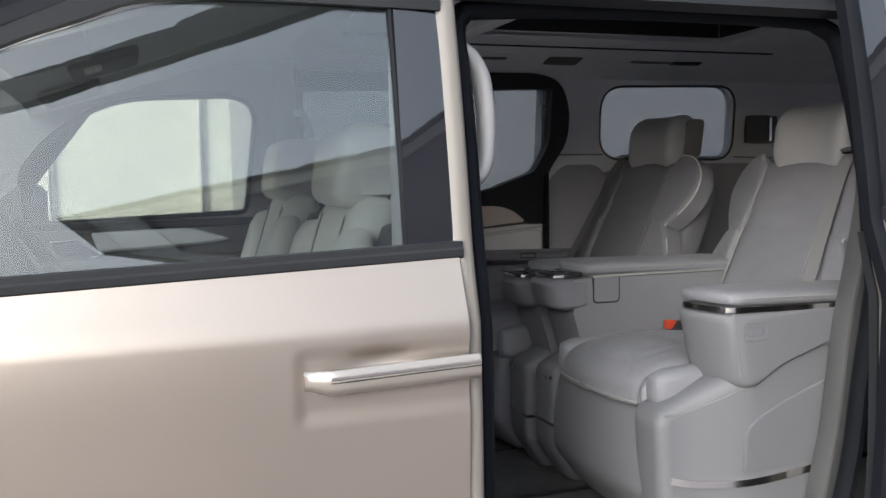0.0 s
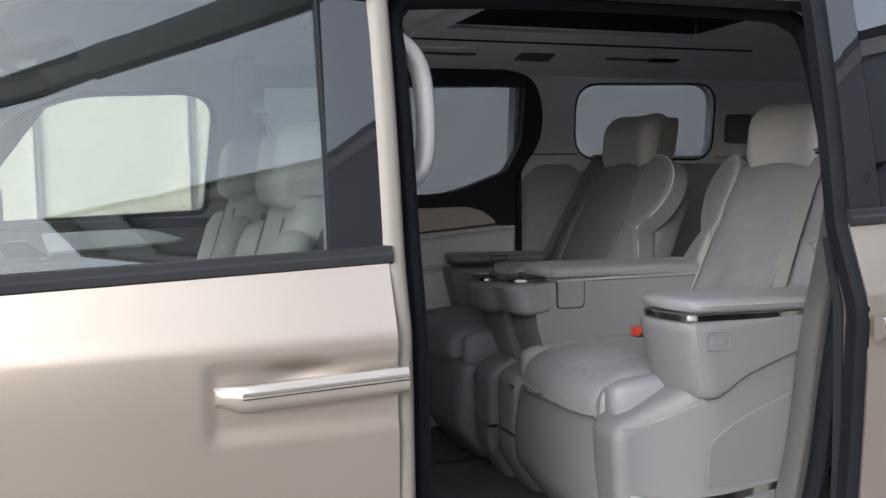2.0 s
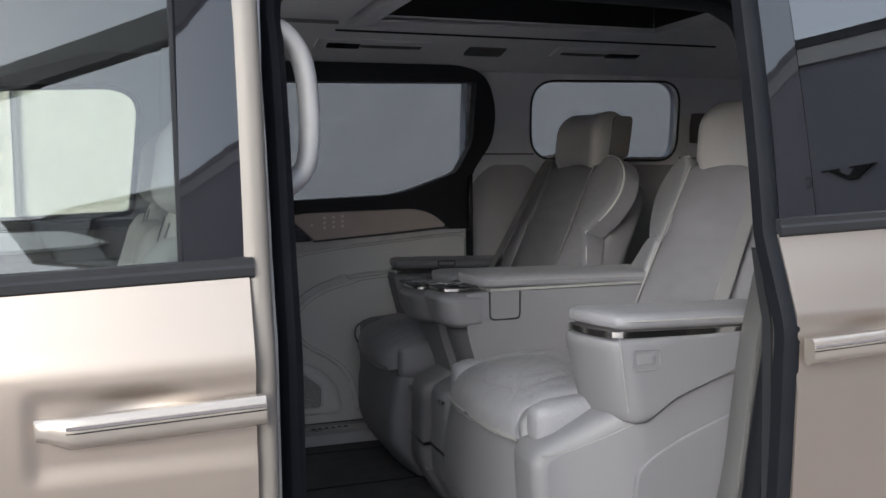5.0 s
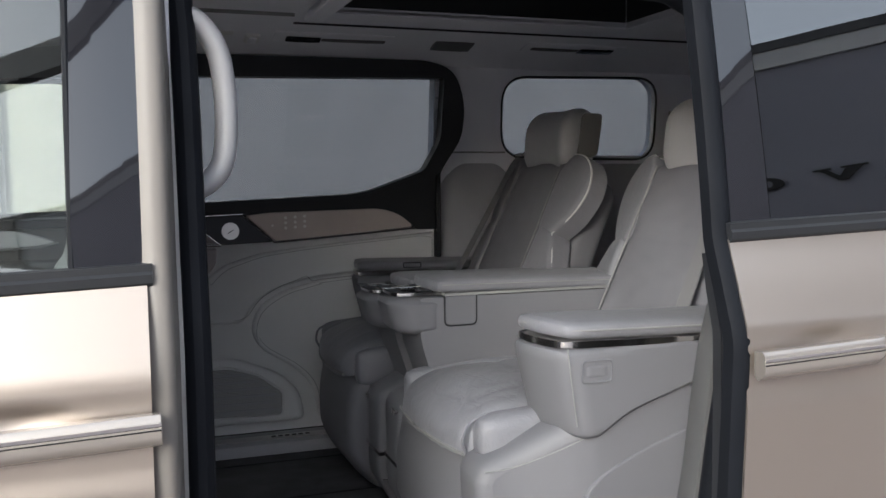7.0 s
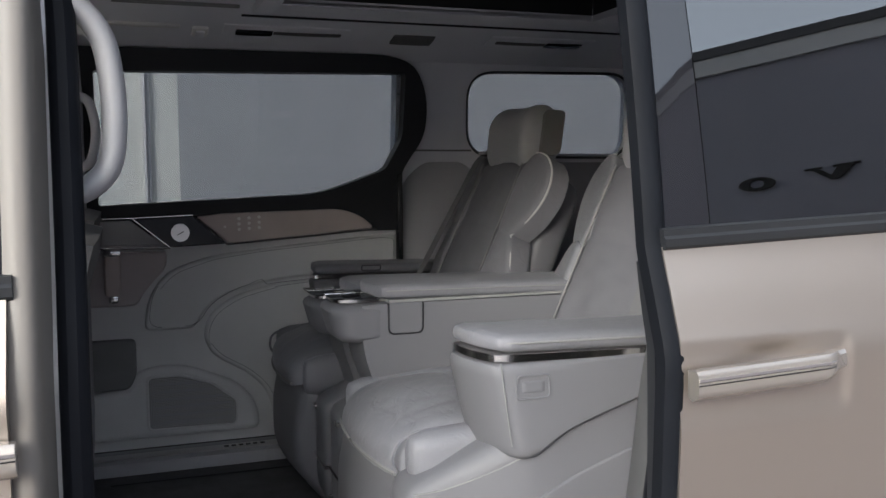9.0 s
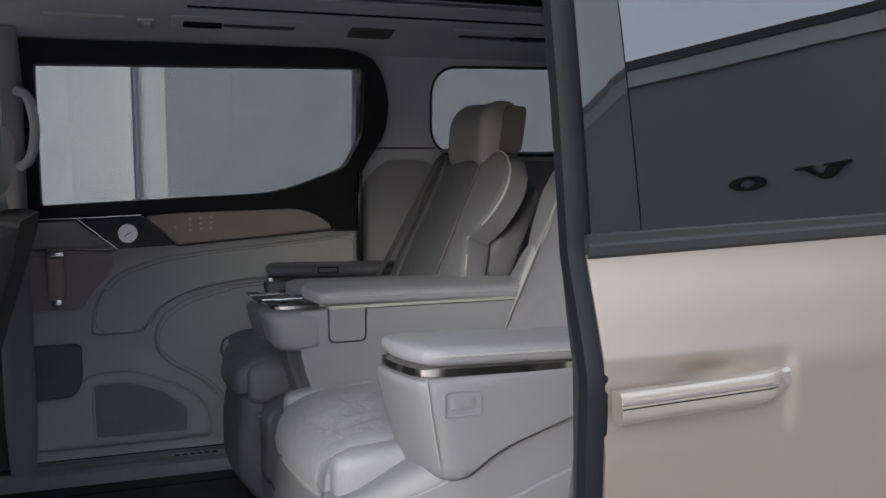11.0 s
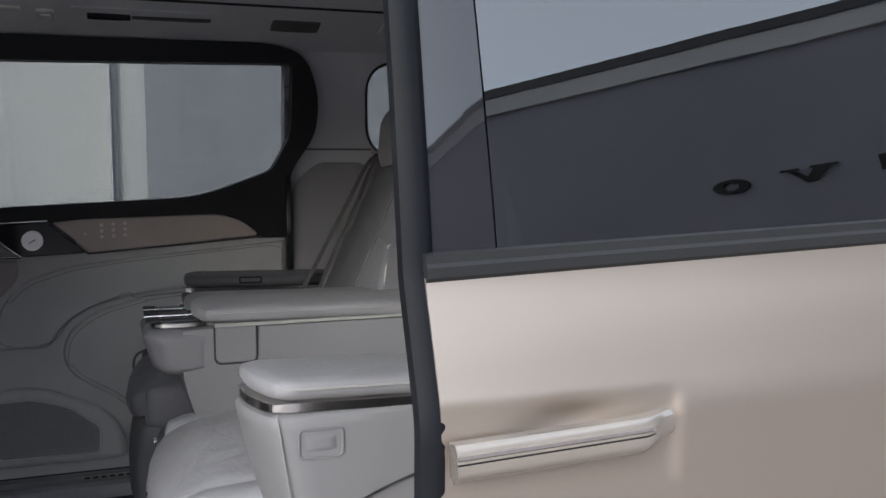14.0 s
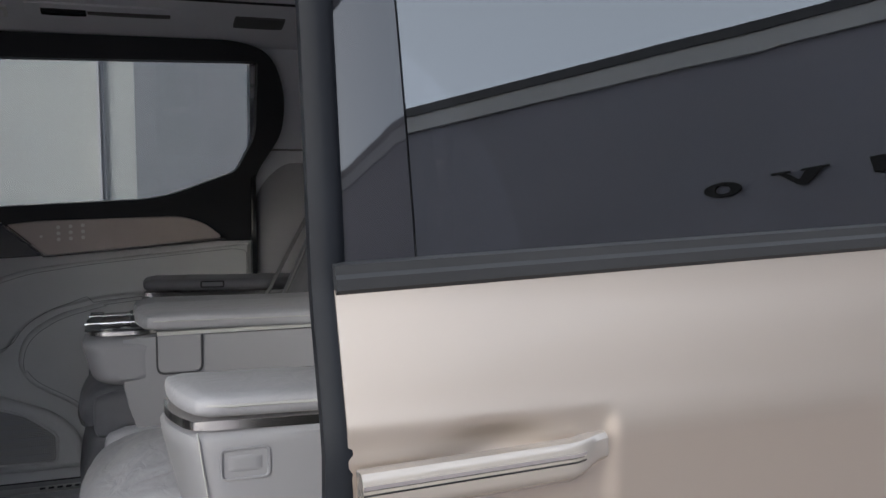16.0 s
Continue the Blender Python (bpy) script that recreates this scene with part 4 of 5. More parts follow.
for v in ws.verts:
    t = (v.co.x + 1) / 2
    v.co = Vector((-2.35 + 0.70 * t, MID + v.co.y * (0.86 - 0.12 * t), 1.08 + 0.50 * t + 0.02 * math.sin(t * 3.1)))
part("windscreen", ws, GLASS_FRONT, van, "clear windscreen").visible_shadow = False
part("bonnet", soft_box(-3.1, -2.2, 0.17, 1.98, 0.5, 1.06, 0.12, (6, 8, 6)), PAINT, van)
part("body_nose", soft_box(-2.2, -2.05, 0.11, 2.04, 0.3, 1.05, 0.02, (1, 1, 1)), PAINT, van)
a_p = [(-1.35, 0.19, 1.535), (-1.55, 0.17, 1.44), (-1.8, 0.145, 1.28), (-2.2, 0.12, 1.06)]
part("a_pillar", sweep(smooth_path(a_p), [(-0.03, -0.03), (0.03, -0.03), (0.03, 0.02), (-0.03, 0.02)], up=(0, -1, 0)), PILLAR_GLOSS, van, "gloss black front pillar")
part("a_pillar", sweep(smooth_path([(x, 2 * MID - y, z) for x, y, z in a_p]), [(-0.03, -0.03), (0.03, -0.03), (0.03, 0.02), (-0.03, 0.02)], up=(0, -1, 0)), BLACK_SATIN, van, "far front pillar")
part("far_body", panel([(-2.05, 0.30), (2.3, 0.30), (2.3, 1.03), (-2.05, 1.03)], [], far, 0.015), PAINT, van, "far body side")
part("far_upper", panel([(-2.0, 1.03), (2.3, 1.03), (2.3, 1.57), (-1.4, 1.57)], [rounded([(-1.75, 1.045), (-0.84, 1.055), (-0.84, 1.52), (-1.38, 1.52)], 0.02), rounded([(-0.80, 1.05), (0.36, 1.06), (0.36, 1.55), (-0.80, 1.55)], 0.02), rounded([(0.40, 1.15), (1.7, 1.15), (1.7, 1.56), (0.40, 1.56)], 0.02)], far, 0.01), BLACK_GLOSS, van)
mr = thing("door_mirror", "black door mirror on the passenger side", "mirror", (-1.69, 2.22, 1.112))
mr.rotation_euler = (0, 0, radians(-38))
part("mirror_shell", soft_box(-0.075, 0.02, -0.09, 0.11, -0.09, 0.085, 0.045, (5, 6, 6)), BLACK_GLOSS, mr)
part("mirror_glass", soft_box(0.019, 0.024, -0.062, 0.082, -0.062, 0.057, 0.001, (1, 1, 1)), MIRROR, mr, "mirror glass")
part("mirror_arm", soft_box(-0.06, -0.01, -0.32, -0.05, -0.10, -0.06, 0.015, (2, 2, 2)), BLACK_SATIN, mr)


# ---- seats ----
LEAN_A = radians(24)


def on_back(p, base):
    """From the backrest's own axes (across, forward, up) into the seat's."""
    u, w, v = p.x, p.y, p.z
    return Vector((base[0] + v * math.sin(LEAN_A) - w * math.cos(LEAN_A), u, base[2] + v * math.cos(LEAN_A) + w * math.sin(LEAN_A)))


def outline_tube(outline, w, r, base, closed=False):
    bm = tube([(u, w, v) for u, v in outline], r, 6, closed)
    for q in bm.verts:
        q.co = on_back(q.co, base)
    return bm


def crease(p, k=1.0):
    """Soft folds that leather takes over foam."""
    return k * (0.0032 * noise.noise(Vector((p[0] * 9, p[1] * 5, p[2] * 9))) + 0.0016 * noise.noise(Vector((p[0] * 22 + 3, p[1] * 30, p[2] * 20))))


def captain_seat(side, at, fx, bx, bz, label):
    """side -1: arm with switch on the low y side, console on the high y side; +1 mirrored."""
    s = thing("captain_seat", label, "seat", at, "second row seats")

    def m(bm):
        if side > 0:
            for v in bm.verts:
                v.co.y = -v.co.y
        return bm

    # seat cushion: crowned, rolled over at the front, bowed in plan, with drawn-in creases
    def cush(p):
        t = (p.y + 0.06) / 0.20
        bow = 0.022 * (1 - t * t)
        x = p.x - (bow - fx) * (1 - step(-0.24, 0.05, p.x)) - 0.03 * (p.y + 0.26) * (1 - step(-0.24, 0.05, p.x))
        z = p.z
        if p.z > 0.345:
            fold = 0.006 * math.exp(-((p.x + 0.02 + 0.25 * (p.y + 0.06) ** 2) / 0.010) ** 2) + 0.004 * math.exp(-((p.y + 0.175 + 0.05 * p.x) / 0.007) ** 2)
            z += 0.018 * (1 - t * t) * step(-0.24, -0.08, p.x) - 0.02 * step(0.0, 0.35, p.x) + crease(p, 2.4) - 0.03 * (1 - step(-0.25, -0.15, p.x)) - fold
        return (x, p.y, z)
    c = part("seat_cushion", m(soft_box(-0.245, 0.36, -0.262, 0.138, 0.310, 0.416, 0.04, (44, 34, 8), cush)), LEATHER, s)
    part("cushion_welt", m(tube(smooth_path([(-0.246 + fx, -0.255, 0.330), (-0.256 + fx, -0.262, 0.360), (-0.235 + fx, -0.263, 0.395), (-0.16, -0.262, 0.407), (0.0, -0.262, 0.407), (0.12, -0.262, 0.400)]), 0.0035, 6)), LEATHER, c)
    fs = [(-0.245 + fx - 0.022 * (1 - ((y + 0.06) / 0.20) ** 2) - 0.03 * (y + 0.26), y, 0.326) for y in np.linspace(-0.25, 0.13, 14)]
    part("front_seam", m(tube(fs, 0.004, 6)), STITCH, c)

    def bol(p):
        t = step(-0.24, 0.0, p.x)
        return (p.x + fx * (1 - t), p.y + 0.012 * (1 - t), p.z - 0.016 * (1 - t) - 0.012 * step(0.0, 0.3, p.x))
    part("side_bolster", m(soft_box(-0.234, 0.36, -0.322, -0.254, 0.335, 0.424, 0.030, (16, 8, 8), bol)), LEATHER, s)
    part("side_bolster", m(soft_box(-0.236, 0.34, 0.134, 0.192, 0.315, 0.419, 0.028, (16, 6, 8), bol)), LEATHER, s)

    # leg rest: a tall rounded pad below the cushion's front edge
    def leg(p):
        t = (p.y + 0.05) / 0.25
        x = p.x + (fx - 0.028 * (1 - t * t) - 0.03 * (p.y + 0.26)) * (1 - step(-0.24, -0.15, p.x))
        k = 1 - step(-0.01, 0.13, p.z)
        return (x + 0.075 * k + 0.02 * step(0.19, 0.34, p.z), p.y + crease(p, 0.4), p.z)
    lg = part("leg_rest", m(soft_box(-0.240, -0.10, -0.288, 0.190, 0.005, 0.320, 0.025, (10, 20, 22), leg)), LEATHER_SHELL, s)
    part("leg_seam", m(tube(smooth_path([(-0.19 + fx, -0.285, 0.02), (-0.226 + fx, -0.286, 0.09), (-0.231 + fx, -0.286, 0.16), (-0.222 + fx, -0.286, 0.30)]), 0.0025, 5)), LEATHER, lg)

    # outboard side shell with its sweeping shoulder
    top = [(-0.252, 0.300), (-0.235, 0.330), (-0.184, 0.356), (-0.118, 0.392), (-0.05, 0.424), (0.0, 0.448), (0.08, 0.478), (0.195, 0.512), (0.30, 0.530), (0.42, 0.538)]
    prof = [(p.x, p.y) for p in smooth_path([(a, b, 0) for a, b in top], 5)] + [(0.42, 0.0), (-0.18, 0.0), (-0.215, 0.03), (-0.240, 0.10)]

    def flare(x, z):
        return 0.055 * (1 - step(-0.235, -0.02, x))
    bm = slab(prof, -0.405, -0.285, 0.028, 4, flare, cuts_x=np.linspace(-0.20, 0.40, 16), cuts_z=np.linspace(0.04, 0.48, 10))
    sh = part("side_shell", m(bm), LEATHER_SHELL, s, "moulded grey side shell")
    inset = [(p.x, p.y) for p in smooth_path([(-0.065, 0.19, 0), (-0.062, 0.27, 0), (-0.045, 0.298, 0), (0.0, 0.326, 0), (0.081, 0.359, 0), (0.222, 0.400, 0), (0.42, 0.430, 0)], 5)] + [(0.42, 0.20)]
    part("shell_panel", m(slab(inset, -0.4085, -0.38, 0.004, 2)), LEATHER_SHELL, sh)
    seam = smooth_path([(-0.24, 0, 0.322), (-0.181, 0, 0.329), (-0.085, 0, 0.370), (0.0, 0, 0.415), (0.1, 0, 0.450), (0.224, 0, 0.482), (0.40, 0, 0.505)])
    part("shell_seam", m(sweep([(p.x, -0.4055 + flare(p.x, 0), p.z) for p in seam], circle(0.0013, 5), up=(0, -1, 0))), STITCH, sh)
    strip = smooth_path([(-0.234, -0.300, 0.182), (-0.215, -0.352, 0.172), (-0.14, -0.380, 0.163), (-0.02, -0.4055, 0.166), (0.2, -0.4065, 0.188), (0.40, -0.4065, 0.205)])
    part("shell_strip", m(sweep(strip, [(-0.003, -0.008), (0.003, -0.008), (0.003, 0.008), (-0.003, 0.008)], up=(0, 0, 1))), CHROME, sh, "chrome trim strip")

    # outboard arm: tapering pod, bright band, padded top with switch
    def corner(y):
        """The front is cut back towards the outer edge."""
        t = max(0.0, (-0.30 - y) / 0.12)
        return 0.035 * t * t

    def pod(p):
        w = p.z
        x = p.x
        zb = 0.380 + 0.34 * (max(-0.105, min(0.25, x)) + 0.105)
        z = zb + (0.551 - zb) * w
        fr = 1 - step(-0.155, 0.05, x)
        return (x + 0.042 * (1 - w) ** 1.2 * fr + corner(p.y) * fr, p.y, z)
    arm = part("arm_pod", m(soft_box(-0.150, 0.40, -0.420, -0.258, 0.0, 1.0, (0.022, 0.022, 0.1), (22, 10, 14), lambda p: pod(Vector((p.x, p.y, p.z))))), LEATHER_SHELL, s, "tapering grey armrest pod")

    def arm_plan(p):
        fr = 1 - step(-0.155, 0.05, p.x)
        return (p.x + corner(p.y) * fr, p.y, p.z - 0.02 * (p.x + 0.155))
    part("arm_band", m(soft_box(-0.151, 0.40, -0.4215, -0.2565, 0.550, 0.567, 0.03, (22, 10, 1), arm_plan)), CHROME, arm, "chrome band")

    def padded(p):
        q = arm_plan(p)
        return (q[0], q[1], q[2] + (0.004 * (1 - ((p.y + 0.338) / 0.085) ** 2) + crease(p, 0.35) if p.z > 0.585 else 0))
    pad = part("arm_pad", m(soft_box(-0.140, 0.40, -0.418, -0.260, 0.5675, 0.596, 0.016, (22, 12, 6), padded)), LEATHER, s, "padded grey leather armrest")
    loop_y = [(0.35, -0.4188), (0.0, -0.4188), (-0.078, -0.4175), (-0.108, -0.402), (-0.131, -0.345), (-0.139, -0.30)]
    part("pad_seam", m(tube([(p.x, p.y, 0.585 - 0.02 * (p.x + 0.155)) for p in smooth_path([(a, b, 0) for a, b in loop_y])], 0.0022, 5)), STITCH, pad)
    ring = [(q[0], -0.4205, q[1]) for q in rounded([(-0.080, 0.489), (-0.020, 0.489), (-0.020, 0.528), (-0.080, 0.528)], 0.008)]
    sw = part("seat_switch", m(tube(ring, 0.0022, 6, True)), LEATHER_SHELL, arm, "grey seat switch")
    part("switch_gap", m(slab(rounded([(-0.075, 0.494), (-0.025, 0.494), (-0.025, 0.523), (-0.075, 0.523)], 0.005), -0.4202, -0.415, 0.0)), LEATHER_SHELL, sw)
    part("switch_rocker", m(soft_box(-0.0715, -0.0285, -0.4210, -0.418, 0.4975, 0.5195, 0.003, (4, 3, 4))), LEATHER_SHELL, sw)
    part("pad_latch", m(tube([(a, -0.2585, b) for a, b in rounded([(0.01, 0.574), (0.07, 0.573), (0.07, 0.588), (0.01, 0.589)], 0.003)], 0.002, 6, True)), BLACK_SATIN, pad, "dark latch surround")
    part("pod_seam", m(tube(smooth_path([(-0.108, -0.4185, 0.552), (-0.100, -0.4185, 0.49), (-0.088, -0.4185, 0.41)]), 0.0012, 5)), STITCH, arm)

    # inboard console with cup holder tip, flap and foot
    def leg_taper(p):
        fr = 1 - step(-0.2, 0.1, p.x)
        return (p.x + 0.045 * fr * (1 - step(0.30, 0.50, p.z)), p.y, p.z)
    con = part("console", m(soft_box(-0.198, 0.40, 0.1595, 0.3355, 0.06, 0.5735, 0.012, (14, 4, 16), leg_taper)), LEATHER_SHELL, s, "slim grey console beside the cushion")

    def tip(p):
        d = 1 - step(-0.30, -0.14, p.x)
        return (p.x + 0.03 * (0.578 - p.z) / 0.1 * d, p.y, p.z)
    part("cup_tip", m(soft_box(-0.272, -0.11, 0.158, 0.337, 0.478, 0.574, (0.06, 0.06, 0.02), (14, 14, 10), tip)), LEATHER_SHELL, con, "rounded cup holder end")
    part("cup_rim", m(soft_box(-0.274, -0.10, 0.156, 0.339, 0.573, 0.583, 0.072, (14, 14, 1))), CHROME, con, "chrome rim")
    part("cup_well", m(soft_box(-0.264, -0.115, 0.168, 0.327, 0.578, 0.5855, 0.062, (14, 14, 1))), BLACK_GLOSS, con, "black cup holder")
    for x in (-0.245, -0.165):
        part("cup_clip", m(soft_box(x - 0.014, x + 0.014, 0.185, 0.310, 0.583, 0.5875, 0.002, (3, 3, 2))), BLACK_SATIN, con)
    part("cup_bar", m(soft_box(-0.262, -0.12, 0.243, 0.252, 0.584, 0.5895, 0.003, (3, 2, 2))), CHROME, con)

    def cp(p):
        fr = 1 - step(-0.17, -0.03, p.x)
        t = (p.y - 0.247) / 0.09
        return (p.x + 0.02 * t * t * fr, p.y, p.z + (0.003 * (1 - t * t) + crease(p, 0.35) if p.z > 0.6 else 0) - 0.014 * (p.x + 0.17))
    cpad = part("console_pad", m(soft_box(-0.172, 0.38, 0.158, 0.337, 0.580, 0.612, 0.015, (20, 10, 6), cp)), LEATHER, s, "padded console lid")
    part("pad_seam", m(tube([(x, 0.1572, 0.600 - 0.014 * (x + 0.17)) for x in np.linspace(-0.14, 0.36, 8)], 0.0014, 5)), STITCH, cpad)
    part("lid_gap", m(soft_box(-0.135, 0.38, 0.159, 0.336, 0.572, 0.580, 0.002, (1, 1, 1))), STITCH, con)
    flap = rounded([(-0.137, 0.572), (-0.137, 0.500), (-0.053, 0.500), (-0.053, 0.572)], [0, 0.016, 0.016, 0])
    part("flap_gap", m(slab(flap, 0.1575, 0.17, 0.0)), BLACK_SATIN, con)
    flap2 = rounded([(-0.1335, 0.573), (-0.1335, 0.5035), (-0.0565, 0.5035), (-0.0565, 0.573)], [0, 0.014, 0.014, 0])
    part("side_flap", m(slab(flap2, 0.1555, 0.17, 0.0015, 1)), LEATHER_SHELL, con, "fold-out flap")

    def foot(p):
        k = 1 - step(-0.01, 0.10, p.z)
        return (p.x + 0.05 * k, p.y, p.z - 0.055 * (1 - step(-0.24, -0.08, p.x)) * step(0.2, 0.375, p.z))
    ft = part("console_foot", m(soft_box(-0.240, 0.05, 0.202, 0.335, -0.02, 0.375, 0.03, (10, 8, 12), foot)), LEATHER_SHELL, s, "moulded console foot")
    part("foot_strip", m(soft_box(-0.242, 0.0, 0.200, 0.337, 0.150, 0.162, 0.004, (6, 3, 1))), CHROME, ft, "chrome strip")
    part("foot_joint", m(soft_box(-0.231, 0.0, 0.2005, 0.3365, 0.082, 0.086, 0.002, (6, 3, 1))), STITCH, ft)
    for y in (0.222, 0.24):
        part("foot_screw", m(sweep([(-0.236, y, 0.288), (-0.245, y, 0.288)], circle(0.006, 10), up=(0, 0, 1))), CHROME, ft)

    # backrest
    base = (0.205 + bx, 0, 0.33 + bz)

    def back_main(p):
        q = Vector(p)
        if q.y > 0.03:
            q.y += 0.008 * math.sin(q.z * 5) + crease((q.x, q.z, 0.3), 2.0) - 0.010 * math.exp(-((q.z - 0.385) / 0.006) ** 2)
        return on_back(q, base)
    bk = part("backrest", m(soft_box(-0.175, 0.175, -0.10, 0.055, -0.02, 0.590, 0.035, (20, 8, 40), back_main)), LEATHER_INSERT, s)
    part("back_seam", m(outline_tube([(-0.165, 0.385), (0.165, 0.385)], 0.049, 0.0022, base)), STITCH, bk)
    for sg in (-1, 1):
        part("insert_seam", m(outline_tube([(sg * 0.148, 0.06), (sg * 0.152, 0.2), (sg * 0.150, 0.37), (sg * 0.146, 0.57)], 0.066, 0.0022, base)), STITCH, bk)
    shell = [(-0.225, 0.02), (-0.238, 0.30), (-0.215, 0.555), (-0.14, 0.585), (0.14, 0.585), (0.215, 0.555), (0.238, 0.30), (0.225, 0.02)]
    bm = slab(rounded(shell, 0.05), -0.115, -0.015, 0.03, 3)
    for v in bm.verts:
        v.co = on_back(v.co, base)
    part("back_shell", m(bm), LEATHER_SHELL, s, "grey back shell")
    def fall(u):
        return 0.026 * step(0.16, 0.33, u)

    for sg in (-1, 1):
        up = [(0.150, 0.36), (0.215, 0.345), (0.276, 0.415), (0.306, 0.49), (0.294, 0.556), (0.245, 0.602), (0.185, 0.610), (0.145, 0.54)]
        ol = rounded([(sg * a, b) for a, b in up], 0.035)
        bm = slab(ol, -0.012, 0.066, 0.014, 4, cuts_x=[sg * a for a in (0.17, 0.19, 0.21, 0.23, 0.25, 0.27, 0.29)])
        for v in bm.verts:
            v.co.y -= fall(abs(v.co.x)) if v.co.y > 0 else 0
            v.co = on_back(v.co, base)
        wg = part("shoulder_wing", m(bm), LEATHER, bk, "shoulder wing")
        rim = [(p.x, p.y) for p in smooth_path([(sg * a, b, 0) for a, b in ((0.212, 0.349), (0.272, 0.42), (0.302, 0.49), (0.290, 0.552), (0.243, 0.598), (0.188, 0.606))], 5)]
        tb = tube([(u, 0.056 - fall(abs(u)), v) for u, v in rim], 0.0032, 6)
        for q in tb.verts:
            q.co = on_back(q.co, base)
        part("piping", m(tb), PIPING, wg, "pale piping")
        lo = [(0.155, 0.0), (0.285, -0.02), (0.312, 0.12), (0.296, 0.25), (0.230, 0.37), (0.165, 0.38)]
        ol = rounded([(sg * a, b) for a, b in lo], 0.03)
        bm = slab(ol, -0.022, 0.070, 0.014, 4, cuts_x=[sg * a for a in (0.18, 0.20, 0.22, 0.24, 0.26, 0.28)])
        for v in bm.verts:
            v.co.y -= fall(abs(v.co.x)) if v.co.y > 0 else 0
            v.co = on_back(v.co, base)
        lw = part("back_bolster", m(bm), LEATHER, bk, "side bolster")
        rim = [(p.x, p.y) for p in smooth_path([(sg * a, b, 0) for a, b in ((0.282, 0.0), (0.308, 0.12), (0.291, 0.245), (0.228, 0.362))], 5)]
        tb = tube([(u, 0.060 - fall(abs(u)), v) for u, v in rim], 0.003, 6)
        for q in tb.verts:
            q.co = on_back(q.co, base)
        part("piping", m(tb), PIPING, lw, "pale piping")

    # headrest with side wings and dark mesh panels
    def head(p):
        t = p.y / 0.148
        f = 1 - step(0.40, 0.50, p.x)
        return (p.x - 0.035 * t * t * f + 0.10 * (p.z - 0.96) + bx, p.y, p.z + 0.006 * t * t * (1 if p.z > 0.96 else 0) + bz)
    hr = part("headrest", m(soft_box(0.400, 0.510, -0.146, 0.146, 0.842, 1.042, (0.05, 0.05, 0.075), (16, 20, 18), head)), LEATHER_HEAD, s, "wide grey leather headrest")
    for sg in (-1, 1):
        o = [(0.432, 0.895), (0.500, 0.90), (0.505, 1.028), (0.438, 1.028)]
        bm = slab(rounded(o, 0.02), sg * 0.140, sg * 0.152, 0.003)
        for v in bm.verts:
            v.co += Vector((0.10 * (v.co.z - 0.96) + bx, 0, bz))
        part("headrest_panel", m(bm), MESHGREY, hr, "dark mesh side panel")
        part("headrest_post", m(sweep([(0.475 + bx, sg * 0.045, 0.80 + bz), (0.475 + bx, sg * 0.045, 0.90 + bz)], circle(0.007, 10), up=(1, 0, 0))), CHROME, hr, "chrome headrest post")
    part("post_trim", m(soft_box(0.445 + bx, 0.50 + bx, -0.075, 0.075, 0.832 + bz, 0.852 + bz, 0.006, (3, 5, 2))), BLACK_SATIN, hr)

    # shoulder belt on the outboard side, and the buckle
    strap = []
    for u, v, w in ((-0.165, 0.605, 0.055), (-0.172, 0.57, 0.078), (-0.185, 0.45, 0.086), (-0.215, 0.25, 0.095), (-0.245, 0.08, 0.10), (-0.27, -0.05, 0.10)):
        strap.append(on_back(Vector((u, w, v)), base))
    fwd = (-math.cos(LEAN_A), 0, math.sin(LEAN_A))
    part("seat_belt", m(sweep(smooth_path(strap), [(-0.022, -0.001), (0.022, -0.001), (0.022, 0.001), (-0.022, 0.001)], up=fwd)), SEATBELT, s, "grey seat belt")
    g0 = on_back(Vector((-0.165, 0.045, 0.614)), base)
    part("belt_guide", m(soft_box(g0.x - 0.03, g0.x + 0.03, g0.y - 0.034, g0.y + 0.034, g0.z - 0.012, g0.z + 0.010, 0.008, (4, 4, 3))), BLACK_GLOSS, s, "black belt guide")
    part("guide_rim", m(soft_box(g0.x - 0.036, g0.x - 0.022, g0.y - 0.03, g0.y + 0.03, g0.z - 0.004, g0.z + 0.006, 0.003, (2, 2, 2))), CHROME, s)
    bu = part("buckle", m(soft_box(0.085, 0.15, 0.118, 0.146, 0.395, 0.440, 0.007, (4, 3, 4))), BLACK_SATIN, s, "black belt buckle")
    part("buckle_button", m(soft_box(0.079, 0.108, 0.1185, 0.1455, 0.418, 0.444, 0.004, (3, 3, 3))), RED, bu, "red release button")
    # runners
    part("seat_base", m(soft_box(-0.12, 0.40, -0.25, 0.15, -0.022, 0.25, 0.01, (1, 1, 1))), BLACK_SATIN, s)
    return s


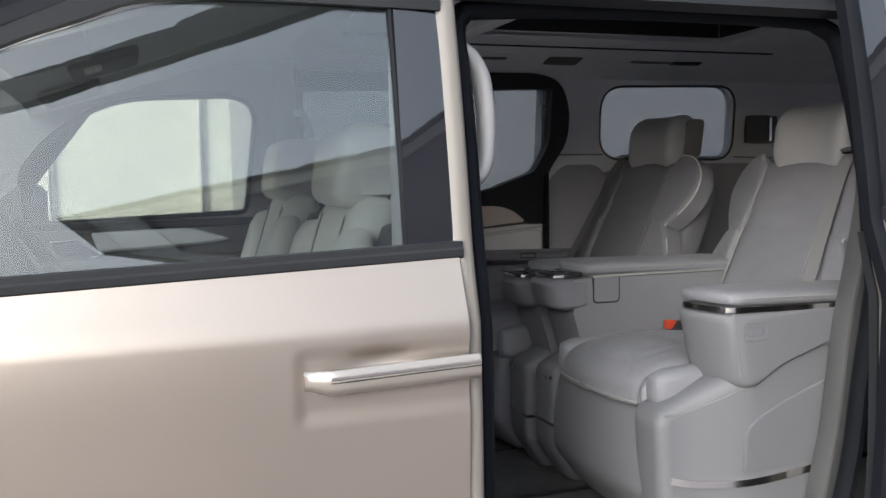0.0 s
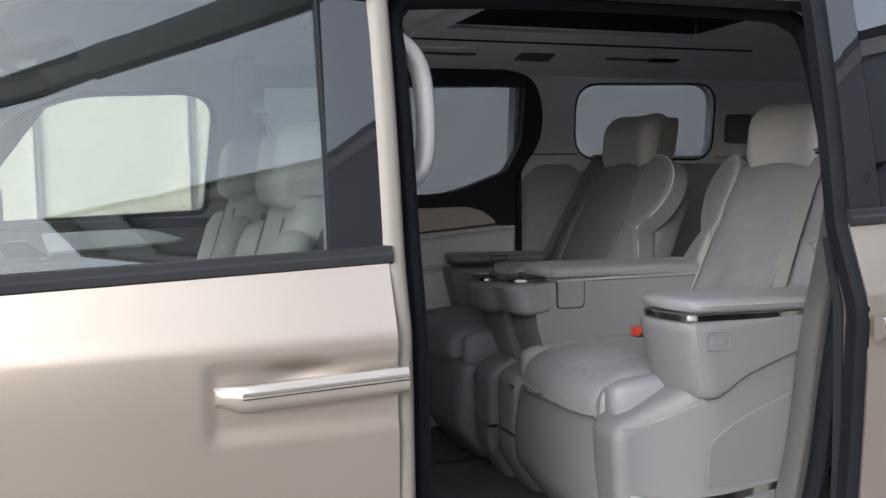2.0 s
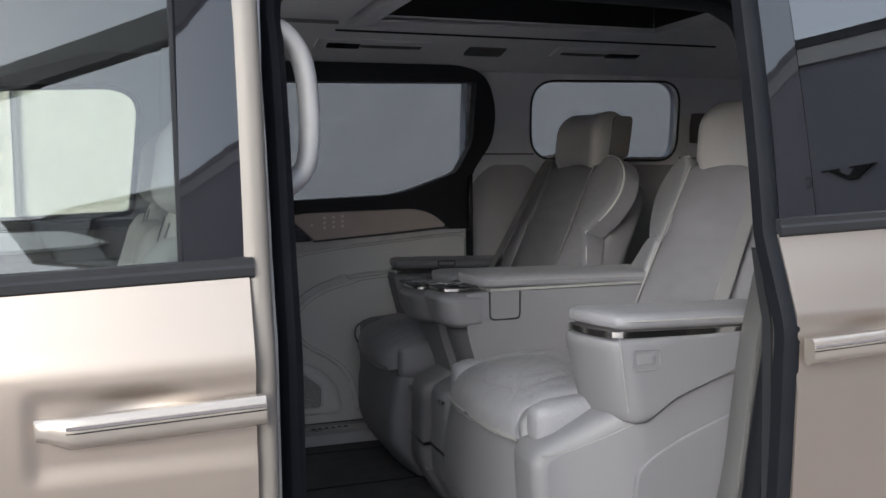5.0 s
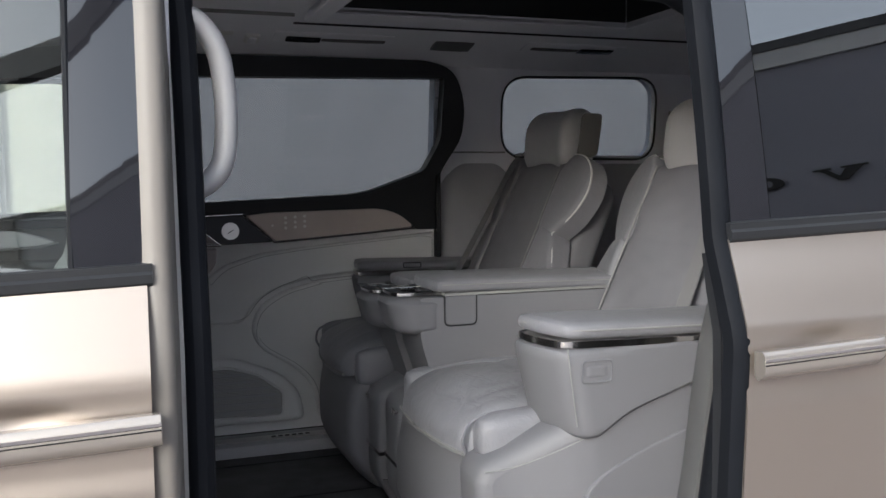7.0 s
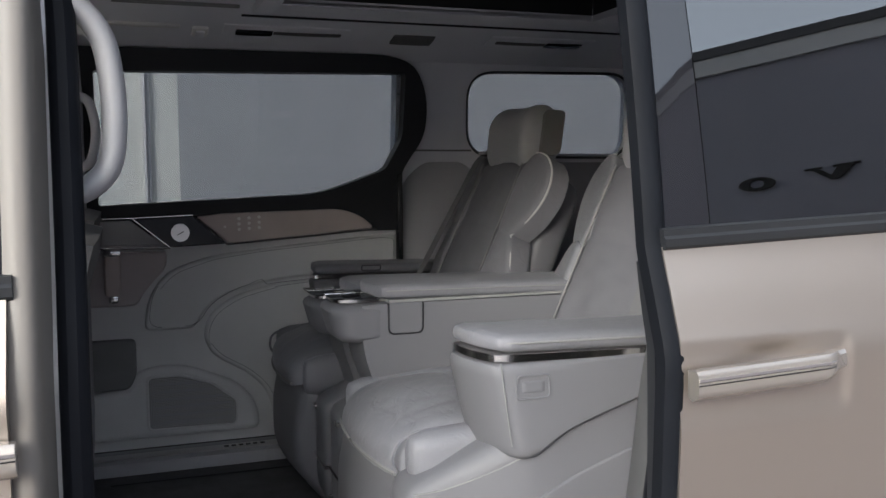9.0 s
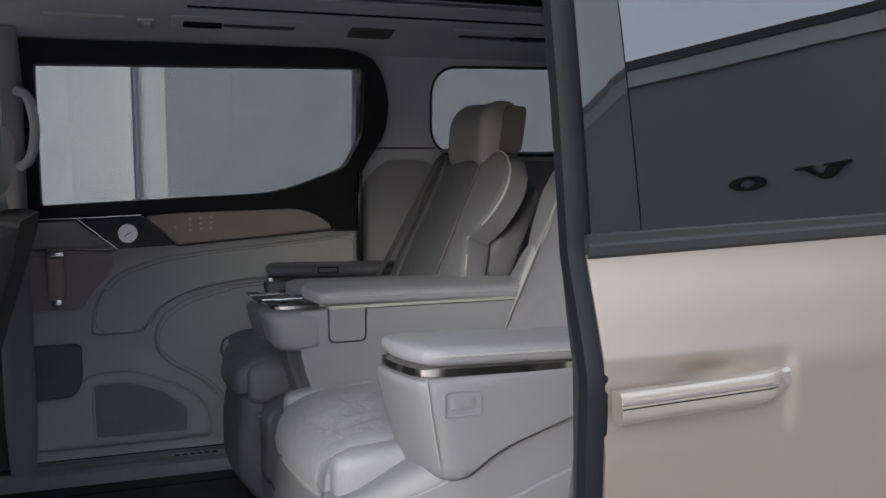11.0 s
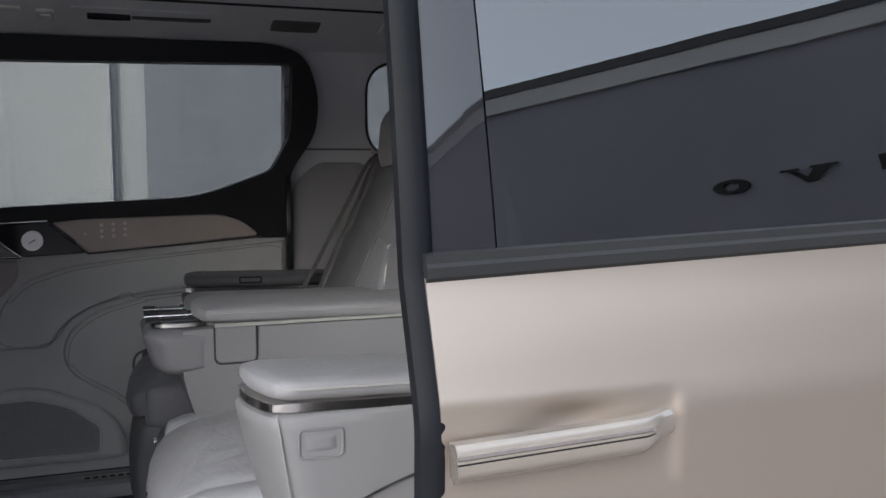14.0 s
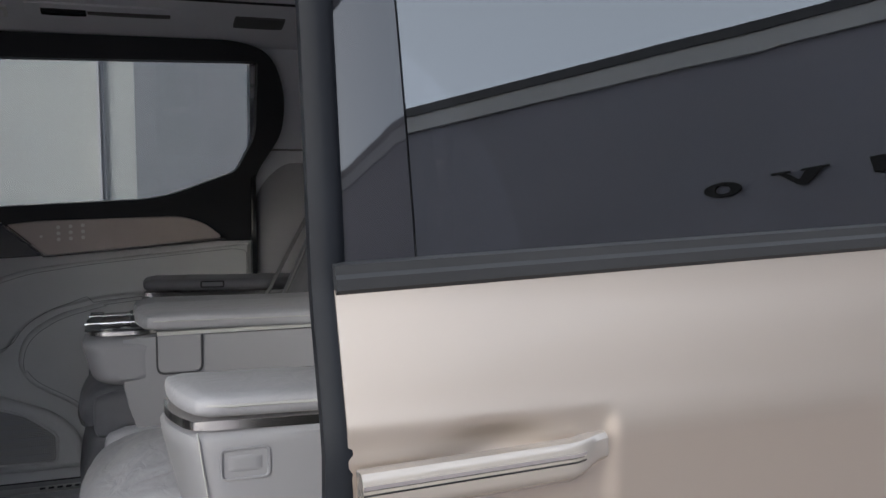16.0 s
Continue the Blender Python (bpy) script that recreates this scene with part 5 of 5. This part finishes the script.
FLOOR = 0.34
captain_seat(-1, (0, 0.719, FLOOR), 0.005, 0.055, 0.0, "grey leather captain seat with armrests beside the open door")
captain_seat(1, (0, 1.434, FLOOR - 0.02), -0.025, 0.0, 0.028, "grey leather captain seat with armrests by the closed door")


def front_seat(at, label):
    s = thing("front_seat", label, "seat", at, "front seats")

    def lean(p):
        return (p.x + 0.32 * (p.z - 0.35), p.y, p.z)
    part("seat_cushion", soft_box(-0.45, 0.10, -0.26, 0.26, 0.02, 0.36, 0.06, (8, 8, 6)), LEATHER_LIGHT, s)
    bk = part("backrest", soft_box(0.0, 0.10, -0.20, 0.20, 0.30, 0.84, 0.045, (6, 10, 12), lean), LEATHER_LIGHT, s)
    for sg in (-1, 1):
        def wing(p, sg=sg):
            q = lean(p)
            return (q[0] - 0.035, q[1] + sg * 0.012 * math.sin((p.z - 0.3) * 4.0), q[2])
        part("side_bolster", soft_box(0.0, 0.085, sg * 0.205 - 0.045, sg * 0.205 + 0.045, 0.30, 0.78, 0.04, (6, 6, 12), wing), LEATHER_LIGHT, bk)
        part("seam", tube([lean(Vector((-0.003, sg * 0.12, z))) for z in np.linspace(0.34, 0.80, 10)], 0.002, 5), STITCH, bk)
    part("back_shell", soft_box(0.055, 0.185, -0.262, 0.262, 0.28, 0.79, 0.03, (3, 6, 8), lean), TRIM_DARK, s, "dark seat back")

    def head(p):
        t = p.y / 0.15
        return (p.x + 0.15 * (p.z - 0.9) - 0.02 * t * t, p.y, p.z)
    hr = part("headrest", soft_box(0.13, 0.27, -0.15, 0.15, 0.815, 1.0, 0.05, (8, 10, 8), head), LEATHER_LIGHT, s, "pale headrest")
    for sg in (-1, 1):
        part("headrest_post", tube([(0.18, sg * 0.05, 0.76), (0.20, sg * 0.05, 0.84)], 0.007, 8), CHROME, hr)
        part("headrest_panel", soft_box(0.17, 0.25, sg * 0.150 - 0.003, sg * 0.150 + 0.003, 0.845, 0.965, 0.002, (1, 1, 1)), TRIM, hr)
    return s


front_seat((-1.04, 0.70, 0.318), "pale leather driver seat seen through the window")
front_seat((-1.06, 1.42, 0.318), "pale leather front passenger seat seen through the window")
